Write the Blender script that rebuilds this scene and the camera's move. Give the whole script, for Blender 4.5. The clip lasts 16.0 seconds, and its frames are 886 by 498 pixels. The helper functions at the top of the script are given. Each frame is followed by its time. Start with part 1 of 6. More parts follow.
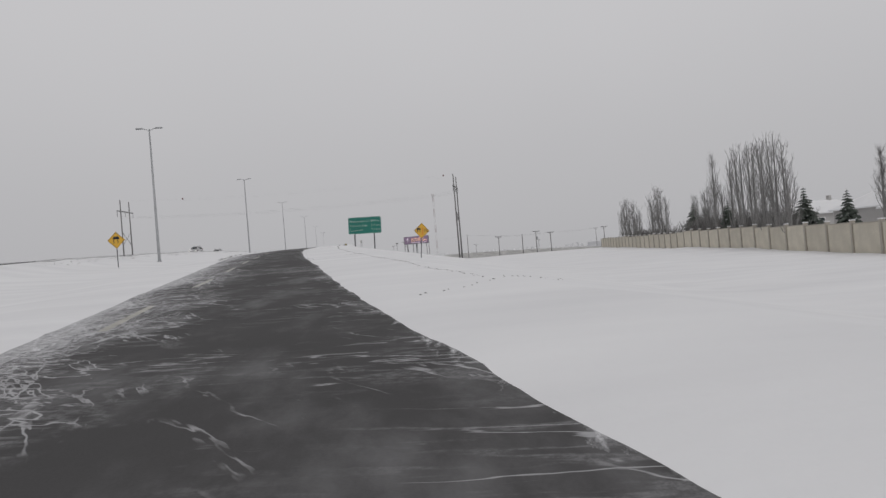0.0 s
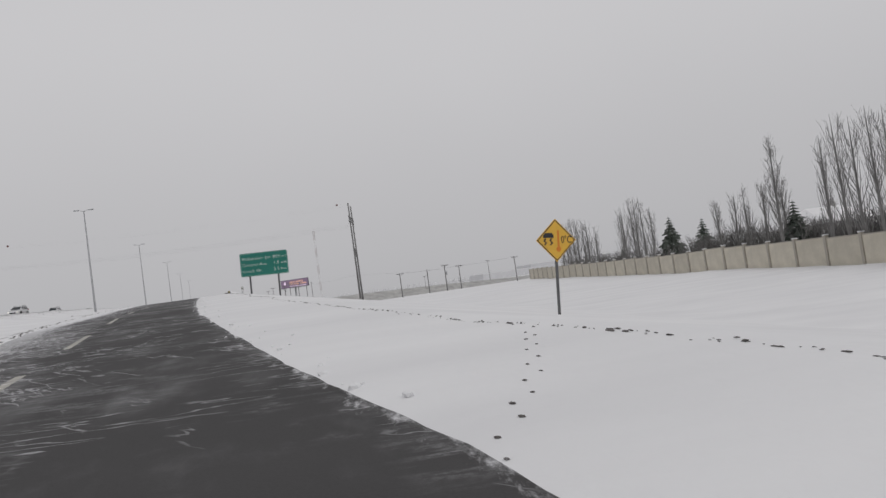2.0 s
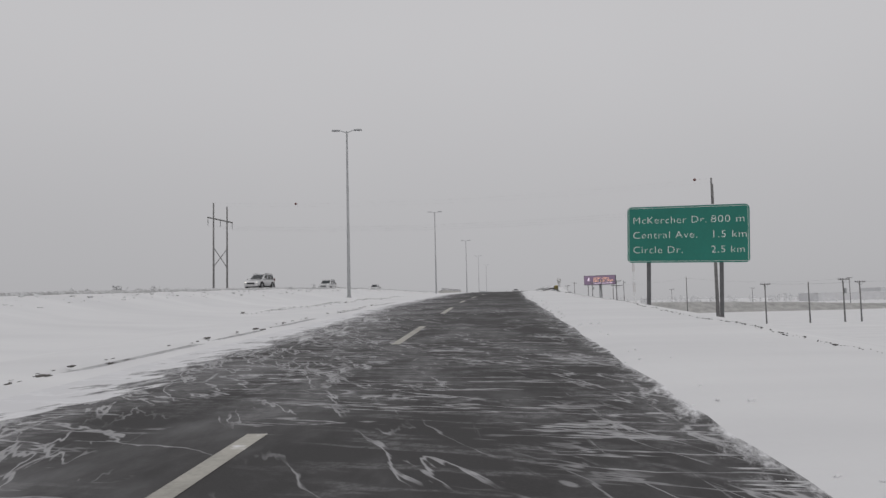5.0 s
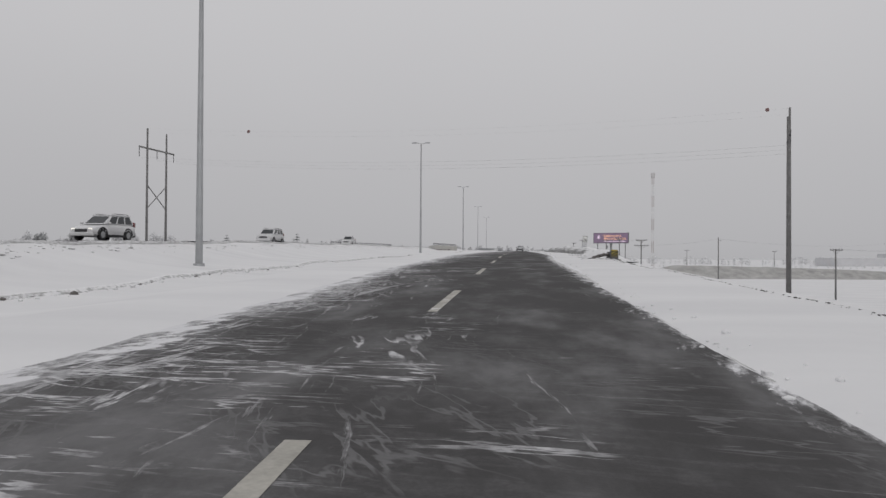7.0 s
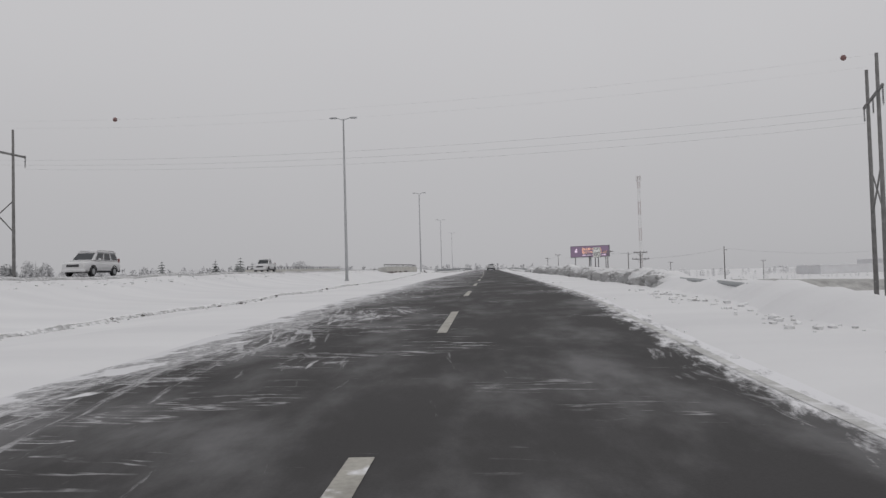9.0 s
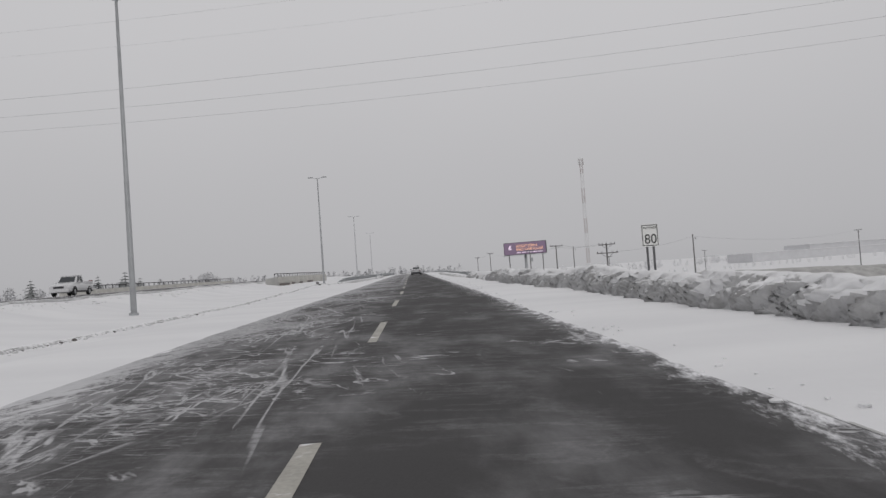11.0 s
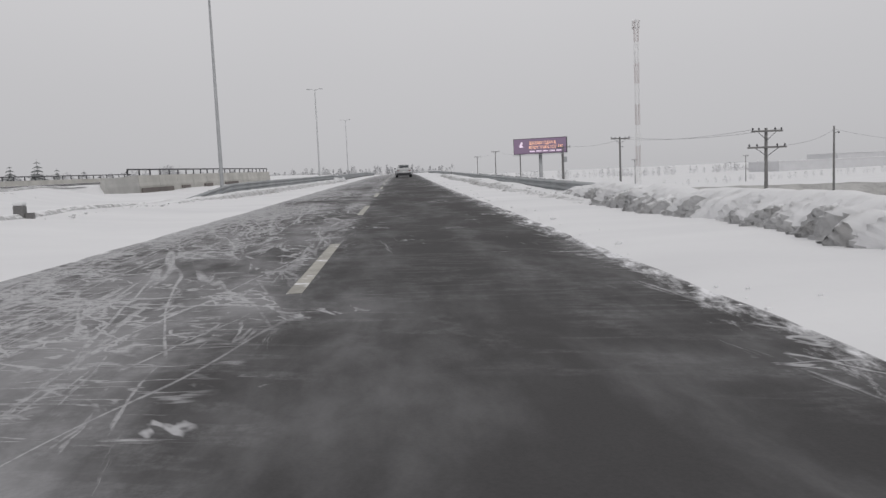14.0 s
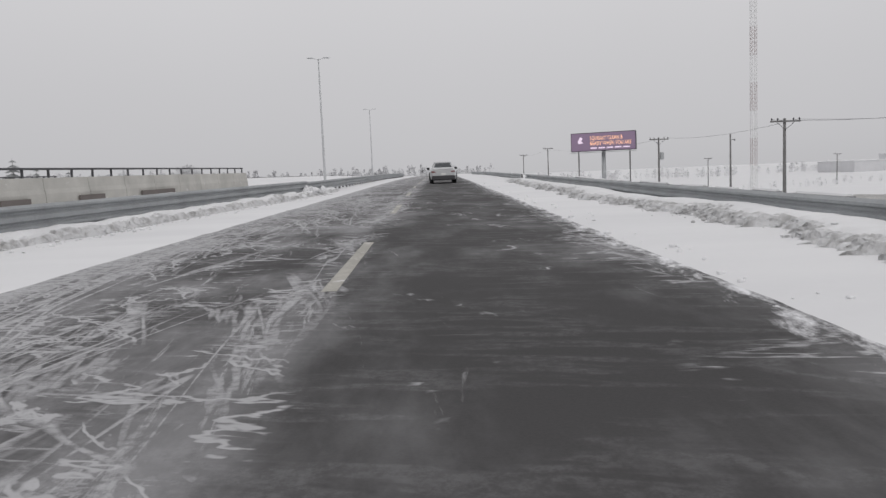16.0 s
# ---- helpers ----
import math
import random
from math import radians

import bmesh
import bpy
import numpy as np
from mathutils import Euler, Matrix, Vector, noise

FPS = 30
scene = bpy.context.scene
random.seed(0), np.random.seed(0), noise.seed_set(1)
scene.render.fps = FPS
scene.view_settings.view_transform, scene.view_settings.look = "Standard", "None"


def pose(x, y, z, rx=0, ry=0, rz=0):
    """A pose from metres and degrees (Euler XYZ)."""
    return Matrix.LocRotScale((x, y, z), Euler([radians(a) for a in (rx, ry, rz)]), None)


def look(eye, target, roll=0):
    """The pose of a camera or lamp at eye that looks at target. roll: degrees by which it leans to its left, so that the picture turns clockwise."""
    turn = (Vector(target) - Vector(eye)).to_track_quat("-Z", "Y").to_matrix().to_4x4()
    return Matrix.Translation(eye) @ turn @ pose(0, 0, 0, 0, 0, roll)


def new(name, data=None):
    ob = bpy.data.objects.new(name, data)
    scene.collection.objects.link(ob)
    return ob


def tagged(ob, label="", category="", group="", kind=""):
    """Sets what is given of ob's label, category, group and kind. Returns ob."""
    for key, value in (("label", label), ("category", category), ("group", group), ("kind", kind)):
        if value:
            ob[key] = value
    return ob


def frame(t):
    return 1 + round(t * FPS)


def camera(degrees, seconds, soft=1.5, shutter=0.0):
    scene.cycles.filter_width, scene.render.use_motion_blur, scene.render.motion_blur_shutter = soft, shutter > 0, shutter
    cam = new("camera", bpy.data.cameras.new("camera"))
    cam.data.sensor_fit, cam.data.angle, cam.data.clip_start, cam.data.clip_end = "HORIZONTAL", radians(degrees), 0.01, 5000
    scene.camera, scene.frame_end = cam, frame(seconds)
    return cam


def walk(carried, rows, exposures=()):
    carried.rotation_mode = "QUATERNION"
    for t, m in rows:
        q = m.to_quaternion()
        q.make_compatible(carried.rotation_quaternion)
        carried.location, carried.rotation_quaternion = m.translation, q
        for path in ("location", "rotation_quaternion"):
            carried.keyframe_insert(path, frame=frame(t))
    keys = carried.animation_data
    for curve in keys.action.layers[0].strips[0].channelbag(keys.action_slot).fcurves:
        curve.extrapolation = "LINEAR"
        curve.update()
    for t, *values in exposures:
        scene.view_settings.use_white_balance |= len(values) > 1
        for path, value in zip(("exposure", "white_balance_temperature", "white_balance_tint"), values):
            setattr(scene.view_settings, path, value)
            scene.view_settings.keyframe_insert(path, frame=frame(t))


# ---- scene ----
cam = camera(60.0, 16.0, soft=1.45)
PATH = [
    (0, (0.00, -0.00, 1.51), (2.45, 19.85, 1.81), -4.82),
    (0.5, (-0.87, 8.95, 1.83), (2.75, 28.62, 2.11), -5.40),
    (1, (-1.63, 17.73, 2.19), (3.34, 37.09, 2.42), -6.72),
    (1.5, (-2.38, 26.22, 2.56), (3.13, 45.43, 3.28), -7.62),
    (2, (-3.14, 34.46, 2.94), (2.73, 53.56, 3.87), -8.02),
    (2.5, (-3.85, 42.72, 3.33), (1.70, 61.89, 4.67), -8.64),
    (3, (-4.43, 51.28, 3.74), (-2.37, 71.07, 5.80), -5.11),
    (3.5, (-4.89, 60.16, 4.15), (-5.08, 80.06, 6.07), -2.44),
    (4, (-5.18, 69.16, 4.57), (-5.75, 89.09, 6.15), -2.49),
    (4.5, (-5.41, 78.32, 4.89), (-6.56, 98.23, 6.40), -2.23),
    (4.7, (-5.49, 81.90, 5.00), (-6.85, 101.80, 6.50), -1.93),
    (6.8, (-6.50, 118.20, 6.25), (-8.09, 138.13, 6.59), 1.17),
    (7, (-6.49, 121.90, 6.35), (-8.04, 141.84, 6.57), 0.35),
    (7.5, (-6.38, 131.14, 6.57), (-7.79, 151.09, 6.78), -0.36),
    (8, (-6.33, 139.96, 6.81), (-7.73, 159.91, 7.12), -0.87),
    (8.5, (-6.33, 148.81, 7.02), (-7.41, 168.78, 7.36), -1.31),
    (9, (-6.22, 157.72, 7.22), (-6.95, 177.70, 7.92), -1.54),
    (9.5, (-6.10, 166.42, 7.39), (-5.62, 186.40, 8.04), -2.75),
    (10, (-5.91, 175.13, 7.56), (-5.14, 195.10, 8.21), -2.95),
    (10.2, (-5.82, 178.62, 7.64), (-4.99, 198.58, 8.38), -3.13),
    (12.3, (-4.46, 216.09, 8.06), (-2.47, 235.99, 7.92), -4.08),
    (12.5, (-4.38, 219.71, 8.08), (-2.46, 239.60, 7.38), -3.45),
    (13, (-4.23, 228.74, 8.16), (-2.61, 248.60, 6.38), -3.27),
    (13.5, (-4.03, 237.66, 8.27), (-2.35, 257.48, 6.25), -2.59),
    (14, (-3.85, 246.49, 8.37), (-2.45, 266.35, 6.44), -2.48),
    (14.5, (-3.68, 255.36, 8.44), (-2.46, 275.24, 6.65), -2.59),
    (15, (-3.50, 264.39, 8.47), (-2.83, 284.31, 6.76), -2.13),
    (15.5, (-3.38, 273.53, 8.58), (-2.78, 293.43, 6.76), -2.27),
    (16, (-3.25, 282.71, 8.73), (-2.75, 302.61, 6.84), -2.41),
]
walk(cam, [(t, look(eye, target, roll)) for t, eye, target, roll in PATH],
     exposures=[(0.0, 0.0), (1.0, 0.02), (2.0, 0.04), (2.5, -0.04), (3.0, -0.10), (4.0, -0.12), (4.7, -0.05), (7.0, 0.0), (10.2, 0.0), (12.5, 0.05), (13.0, 0.15), (14.5, 0.2), (16.0, 0.25)])

# ---------------------------------------------------------------- light: snowstorm overcast
SUN_EL, SUN_ROT = radians(38), radians(200)
world = bpy.data.worlds.new("overcast")
scene.world = world
world.use_nodes = True
wn, wl = world.node_tree.nodes, world.node_tree.links
wn.clear()
w_out = wn.new("ShaderNodeOutputWorld")
w_sky = wn.new("ShaderNodeTexSky")
w_sky.sky_type, w_sky.sun_disc = "NISHITA", False
w_sky.sun_elevation, w_sky.sun_rotation = SUN_EL, SUN_ROT
w_bw = wn.new("ShaderNodeRGBToBW")
w_bg1 = wn.new("ShaderNodeBackground")
w_bg1.inputs[1].default_value = 0.006
w_cloud = wn.new("ShaderNodeTexNoise")
w_cloud.inputs["Scale"].default_value = 1.6
w_cloud.inputs["Detail"].default_value = 3.0
w_ramp = wn.new("ShaderNodeMapRange")
w_ramp.inputs[3].default_value, w_ramp.inputs[4].default_value = 0.95, 1.05
w_mul = wn.new("ShaderNodeMix")
w_mul.data_type, w_mul.blend_type = "RGBA", "MULTIPLY"
w_mul.inputs[0].default_value = 1.0
w_tc = wn.new("ShaderNodeTexCoord")
w_sep = wn.new("ShaderNodeSeparateXYZ")
w_el = wn.new("ShaderNodeMapRange")
w_el.interpolation_type = "SMOOTHSTEP"
w_el.inputs[1].default_value, w_el.inputs[2].default_value = -0.02, 0.36
w_grad = wn.new("ShaderNodeMix")
w_grad.data_type = "RGBA"
w_grad.inputs[6].default_value = (0.425, 0.422, 0.437, 1)
w_grad.inputs[7].default_value = (0.560, 0.555, 0.570, 1)
wl.new(w_tc.outputs["Generated"], w_sep.inputs[0])
wl.new(w_sep.outputs[2], w_el.inputs[0])
wl.new(w_el.outputs[0], w_grad.inputs[0])
wl.new(w_grad.outputs[2], w_mul.inputs[6])
w_bg2 = wn.new("ShaderNodeBackground")
w_bg2.inputs[1].default_value = 0.95
w_add = wn.new("ShaderNodeAddShader")
wl.new(w_sky.outputs[0], w_bw.inputs[0])
wl.new(w_bw.outputs[0], w_bg1.inputs[0])
wl.new(w_cloud.outputs[0], w_ramp.inputs[0])
wl.new(w_ramp.outputs[0], w_mul.inputs[7])
wl.new(w_mul.outputs[2], w_bg2.inputs[0])
wl.new(w_bg1.outputs[0], w_add.inputs[0])
wl.new(w_bg2.outputs[0], w_add.inputs[1])
wl.new(w_add.outputs[0], w_out.inputs[0])

sun_data = bpy.data.lights.new("sun", "SUN")
sun_data.energy, sun_data.angle, sun_data.color = 0.5, radians(40), (1.0, 0.985, 0.96)
sun = new("sun", sun_data)
sun.matrix_world = look((0, 0, 100), (-30, 60, 30))


# ---------------------------------------------------------------- materials
def material(name, base, rough=0.8, metal=0.0, vary=0.15, scale=3.0, fine=60.0, bump=0.15, bump_dist=0.01, tint=None, rime=0.0, island=False):
    """Base colour broken up at two scales, fine relief, and rime (thin wind-blown snow) where asked."""
    m = bpy.data.materials.new(name)
    m.use_nodes = True
    n, l = m.node_tree.nodes, m.node_tree.links
    b = n["Principled BSDF"]
    tc = n.new("ShaderNodeTexCoord")
    n1 = n.new("ShaderNodeTexNoise")
    n1.inputs["Scale"].default_value, n1.inputs["Detail"].default_value = scale, 5
    n2 = n.new("ShaderNodeTexNoise")
    n2.inputs["Scale"].default_value, n2.inputs["Detail"].default_value = fine, 3
    l.new(tc.outputs["Object"], n1.inputs["Vector"])
    l.new(tc.outputs["Object"], n2.inputs["Vector"])
    mixn = n.new("ShaderNodeMix")
    mixn.inputs[0].default_value = 0.35
    l.new(n1.outputs[0], mixn.inputs[2])
    l.new(n2.outputs[0], mixn.inputs[3])
    ramp = n.new("ShaderNodeMapRange")
    ramp.inputs[1].default_value, ramp.inputs[2].default_value = 0.3, 0.7
    l.new(mixn.outputs[0], ramp.inputs[0])
    col = n.new("ShaderNodeMix")
    col.data_type = "RGBA"
    dark = tint or tuple(c * (1 - 2 * vary) for c in base)
    lite = tuple(min(1, c * (1 + vary)) for c in base)
    col.inputs[6].default_value, col.inputs[7].default_value = (*dark, 1), (*lite, 1)
    l.new(ramp.outputs[0], col.inputs[0])
    out = col.outputs[2]
    if island:
        oi = n.new("ShaderNodeObjectInfo")
        mr = n.new("ShaderNodeMapRange")
        mr.inputs[3].default_value, mr.inputs[4].default_value = 0.92, 1.06
        l.new(oi.outputs["Random"], mr.inputs[0])
        mm = n.new("ShaderNodeMix")
        mm.data_type, mm.blend_type = "RGBA", "MULTIPLY"
        mm.inputs[0].default_value = 1
        l.new(out, mm.inputs[6])
        l.new(mr.outputs[0], mm.inputs[7])
        out = mm.outputs[2]
    if rime > 0:
        n3 = n.new("ShaderNodeTexNoise")
        n3.inputs["Scale"].default_value, n3.inputs["Detail"].default_value = scale * 2.3, 6
        l.new(tc.outputs["Object"], n3.inputs["Vector"])
        r3 = n.new("ShaderNodeMapRange")
        r3.inputs[1].default_value, r3.inputs[2].default_value = 0.75 - rime * 0.5, 0.85 - rime * 0.4
        l.new(n3.outputs[0], r3.inputs[0])
        c3 = n.new("ShaderNodeMix")
        c3.data_type = "RGBA"
        c3.inputs[7].default_value = (0.8, 0.8, 0.82, 1)
        l.new(r3.outputs[0], c3.inputs[0])
        l.new(out, c3.inputs[6])
        out = c3.outputs[2]
    l.new(out, b.inputs["Base Color"])
    b.inputs["Roughness"].default_value, b.inputs["Metallic"].default_value = rough, metal
    if bump:
        bp = n.new("ShaderNodeBump")
        bp.inputs["Strength"].default_value, bp.inputs["Distance"].default_value = bump, bump_dist
        l.new(mixn.outputs[0], bp.inputs["Height"])
        l.new(bp.outputs[0], b.inputs["Normal"])
    return m


def road_material():
    """Dark asphalt with wind-blown snow: veins and streaks across the road, thicker on the far lane and at the edges."""
    m = bpy.data.materials.new("asphalt_with_blown_snow")
    m.use_nodes = True
    n, l = m.node_tree.nodes, m.node_tree.links
    b = n["Principled BSDF"]

    def math_node(op, a, c, clamp=False):
        q = n.new("ShaderNodeMath")
        q.operation, q.use_clamp = op, clamp
        for k, v in ((0, a), (1, c)):
            if isinstance(v, (int, float)):
                q.inputs[k].default_value = v
            else:
                l.new(v, q.inputs[k])
        return q.outputs[0]

    def rng(v, a, c, lo=0.0, hi=1.0):
        q = n.new("ShaderNodeMapRange")
        q.interpolation_type = "SMOOTHSTEP"
        for k, x in ((1, a), (2, c), (3, lo), (4, hi)):
            q.inputs[k].default_value = x
        l.new(v, q.inputs[0])
        return q.outputs[0]

    def noise_node(vec, scale, detail=4, rough=0.5, dist=0.0):
        q = n.new("ShaderNodeTexNoise")
        q.inputs["Scale"].default_value, q.inputs["Detail"].default_value = scale, detail
        q.inputs["Roughness"].default_value, q.inputs["Distortion"].default_value = rough, dist
        l.new(vec, q.inputs["Vector"])
        return q.outputs[0]

    def mapped(scale, turn=0.0):
        q = n.new("ShaderNodeMapping")
        q.inputs["Scale"].default_value = scale
        q.inputs["Rotation"].default_value = (0, 0, radians(turn))
        l.new(tc.outputs["Object"], q.inputs["Vector"])
        return q.outputs[0]

    tc = n.new("ShaderNodeTexCoord")
    uv = n.new("ShaderNodeSeparateXYZ")
    l.new(tc.outputs["UV"], uv.inputs[0])
    across = uv.outputs[0]                      # 0 at the median edge, 1 at the shoulder edge
    plain = mapped((1, 1, 1))
    grain = noise_node(plain, 55, 3)
    patch = noise_node(plain, 0.35, 4)
    asp = n.new("ShaderNodeMix")
    asp.data_type = "RGBA"
    asp.inputs[6].default_value, asp.inputs[7].default_value = (0.036, 0.035, 0.0355, 1), (0.078, 0.075, 0.076, 1)
    l.new(math_node("ADD", math_node("MULTIPLY", grain, 0.5), math_node("MULTIPLY", patch, 0.5)), asp.inputs[0])
    # snow blown over the road: fine streaks and long filaments along it, some cross wisps, frayed edges
    warp = n.new("ShaderNodeTexNoise")
    warp.inputs["Scale"].default_value, warp.inputs["Detail"].default_value = 0.55, 4
    l.new(tc.outputs["Object"], warp.inputs["Vector"])
    bent = n.new("ShaderNodeMix")
    bent.data_type, bent.blend_type = "RGBA", "LINEAR_LIGHT"
    bent.inputs[0].default_value = 0.12
    l.new(tc.outputs["Object"], bent.inputs[6])
    l.new(warp.outputs["Color"], bent.inputs[7])

    def bent_map(wide, long, turn):
        """Pattern stretched: wide metres across, long metres along a line turned from the road."""
        q = n.new("ShaderNodeMapping")
        q.vector_type = "TEXTURE"
        q.inputs["Scale"].default_value = (wide, long, 1)
        q.inputs["Rotation"].default_value = (0, 0, radians(turn))
        l.new(bent.outputs[2], q.inputs["Vector"])
        return q.outputs[0]

    big = noise_node(plain, 0.22, 4)
    along = uv.outputs[1]
    cover = math_node("MULTIPLY", rng(across, 0.60, 0.24), rng(along, 160.0, 195.0, 0.075, 0.115))
    cover = math_node("ADD", cover, rng(across, 0.22, 0.07, 0.0, 0.12))
    cover = math_node("ADD", cover, math_node("MULTIPLY", rng(across, 0.34, 0.12, 0.0, 0.09), rng(along, 210.0, 185.0)))
    cover = math_node("ADD", cover, math_node("MULTIPLY", rng(across, 0.80, 0.92), rng(along, 185.0, 215.0, 0.06, 0.13)))
    cover = math_node("ADD", cover, math_node("MULTIPLY", rng(along, 200.0, 240.0, 0.0, 0.015), rng(across, 0.75, 0.45)))
    cover = math_node("ADD", cover, math_node("MULTIPLY", rng(math_node("ABSOLUTE", math_node("SUBTRACT", across, 0.47), 0.0), 0.07, 0.01), rng(along, 225.0, 280.0, 0.0, 0.08)))
    # cover grows past y 290: bridge drifts, plus painted haze on the far road
    cover = math_node("ADD", cover, rng(along, 290.0, 420.0, -0.02, 0.06))
    cover = math_node("SUBTRACT", cover, math_node("MULTIPLY", rng(along, 90.0, 50.0, 0.0, 0.06), rng(across, 0.35, 0.5)))
    cover = math_node("ADD", cover, math_node("MULTIPLY", math_node("SUBTRACT", big, 0.5), 0.34))

    def streaks(wide, long, turn, share, lo, hi, rough=0.66):
        s = noise_node(bent_map(wide, long, turn), 1.0, 7, rough)
        return rng(math_node("ADD", s, math_node("MULTIPLY", cover, share)), lo, hi)

    def straight_map(wide, long, turn):
        q = n.new("ShaderNodeMapping")
        q.vector_type = "TEXTURE"
        q.inputs["Scale"].default_value = (wide, long, 1)
        q.inputs["Rotation"].default_value = (0, 0, radians(turn))
        l.new(tc.outputs["Object"], q.inputs["Vector"])
        return q.outputs[0]

    def filaments(wide, long, turn, thick, gate, lo, hi, taut=False):
        r = noise_node((straight_map if taut else bent_map)(wide, long, turn), 1.0, 2 if taut else 4, 0.45 if taut else 0.55)
        v = rng(math_node("ABSOLUTE", math_node("SUBTRACT", r, 0.5), 0.0), thick, thick * 0.15)
        gated = straight_map(gate * 0.55, gate * 7.0, turn) if taut else bent_map(gate, gate * 1.8, turn)
        g = rng(math_node("ADD", noise_node(gated, 1.0, 5), math_node("MULTIPLY", cover, 1.5)), lo, hi)
        return math_node("MULTIPLY", v, g)

    early = rng(along, 140.0, 100.0)
    late = rng(along, 168.0, 200.0)
    fine = streaks(0.13, 2.4, 7, 1.0, 0.63, 0.76)
    broad = streaks(0.34, 4.2, -6, 1.0, 0.645, 0.76, 0.70)
    cross = streaks(1.7, 0.19, -10, 0.85, 0.63, 0.80, 0.7)
    fil = math_node("MAXIMUM", filaments(0.7, 6.0, 12, 0.030, 1.6, 0.66, 0.78), filaments(0.5, 4.2, -9, 0.032, 1.1, 0.68, 0.80))
    fil = math_node("MAXIMUM", fil, filaments(0.30, 3.2, 2, 0.036, 0.8, 0.68, 0.81))
    fil = math_node("MAXIMUM", fil, filaments(1.9, 0.35, -8, 0.024, 1.2, 0.55, 0.72))
    # snow snakes drifting slantwise over the open stretch
    snake = math_node("MAXIMUM", filaments(0.42, 2.6, 24, 0.020, 0.9, 0.43, 0.58), filaments(0.8, 2.2, 48, 0.016, 1.2, 0.44, 0.58))
    snake = math_node("MAXIMUM", snake, filaments(2.4, 0.5, -14, 0.018, 1.5, 0.42, 0.57))
    snake = math_node("MULTIPLY", snake, early)
    # long wheel-drawn streaks on the lane beside the median
    drawn = math_node("MAXIMUM", filaments(0.40, 8.0, 3, 0.030, 1.4, 0.58, 0.70, True), filaments(0.55, 7.0, 15, 0.026, 1.5, 0.60, 0.72, True))
    drawn = math_node("MAXIMUM", drawn, filaments(0.50, 5.0, -12, 0.022, 1.2, 0.54, 0.70, True))
    drawn = math_node("MAXIMUM", drawn, filaments(0.9, 2.6, 42, 0.020, 1.1, 0.58, 0.72, True))
    drawn = math_node("MULTIPLY", drawn, math_node("MULTIPLY", late, rng(across, 0.62, 0.40)))
    # thin veil of drifting grains all over
    veil = math_node("MAXIMUM", filaments(2.2, 0.45, -14, 0.055, 1.3, 0.36, 0.56), filaments(0.9, 1.6, 38, 0.05, 1.0, 0.42, 0.60))
    veil = math_node("MULTIPLY", veil, rng(noise_node(plain, 14, 5, 0.8), 0.38, 0.62, 0.15, 1.0))
    fleck = rng(noise_node(plain, 9, 6, 0.75), 0.34, 0.58, 0.45, 1.0)
    snow = math_node("MAXIMUM", math_node("MULTIPLY", fine, 0.46), math_node("MULTIPLY", broad, 0.50), True)
    snow = math_node("MAXIMUM", snow, math_node("MULTIPLY", cross, 0.52), True)
    snow = math_node("MAXIMUM", snow, math_node("MULTIPLY", fil, rng(along, 185.0, 220.0, 0.70, 0.42)), True)
    snow = math_node("MAXIMUM", snow, math_node("MULTIPLY", drawn, 0.52), True)
    snow = math_node("MULTIPLY", snow, fleck)
    snow = math_node("MAXIMUM", snow, math_node("MULTIPLY", snake, 0.40), True)
    # short crisp wisps on the wheel-swept lane
    wisp = math_node("MAXIMUM", filaments(1.2, 0.5, -16, 0.03, 0.8, 0.62, 0.70), filaments(0.5, 1.3, 30, 0.03, 0.7, 0.63, 0.71))
    snow = math_node("MAXIMUM", snow, math_node("MULTIPLY", math_node("MULTIPLY", wisp, late), 0.5), True)
    # ragged lace of packed snow along the median side
    reach = rng(along, 125.0, 95.0, 0.15, 0.21)
    lace = noise_node(bent_map(0.30, 0.85, -24), 1.0, 6, 0.62)
    lace = math_node("ADD", lace, math_node("MULTIPLY", math_node("SUBTRACT", reach, across), 2.2))
    lace = math_node("MULTIPLY", rng(lace, 0.50, 0.60, 0.0, 0.86), math_node("MULTIPLY", rng(along, 45.0, 75.0), rng(along, 225.0, 190.0)))
    bare = math_node("MAXIMUM", rng(across, 0.035, 0.075), rng(along, 118.0, 130.0), True)
    snow = math_node("MAXIMUM", snow, math_node("MULTIPLY", lace, bare), True)
    dust = rng(math_node("ADD", noise_node(bent_map(1.0, 2.6, 0), 1.0, 6, 0.6), math_node("MULTIPLY", cover, 0.7)), 0.42, 0.82, 0.008, 0.17)
    dust = math_node("MULTIPLY", dust, math_node("ADD", math_node("MULTIPLY", late, rng(across, 0.60, 0.42, 0.0, 0.8)), 1.0))
    snow = math_node("MAXIMUM", snow, dust, True)
    snow = math_node("ADD", snow, math_node("MULTIPLY", veil, math_node("ADD", math_node("MULTIPLY", early, 0.12), math_node("MULTIPLY", late, 0.06))), True)
    fray = math_node("MULTIPLY", noise_node(bent_map(0.22, 0.8, -10), 1.0, 7, 0.72), 0.22)
    edge = rng(math_node("ADD", fray, across), 0.99, 1.05)
    edge = math_node("MAXIMUM", edge, math_node("MULTIPLY", rng(math_node("SUBTRACT", fray, across), 0.015, 0.065), rng(along, 124.0, 134.0)), True)
    snow = math_node("MAXIMUM", snow, edge, True)
    mix = n.new("ShaderNodeMix")
    mix.data_type = "RGBA"
    mix.inputs[7].default_value = (0.80, 0.80, 0.82, 1)
    l.new(snow, mix.inputs[0])
    l.new(asp.outputs[2], mix.inputs[6])
    l.new(mix.outputs[2], b.inputs["Base Color"])
    b.inputs["Roughness"].default_value = 0.85
    b.inputs["Specular IOR Level"].default_value = 0.15
    bp = n.new("ShaderNodeBump")
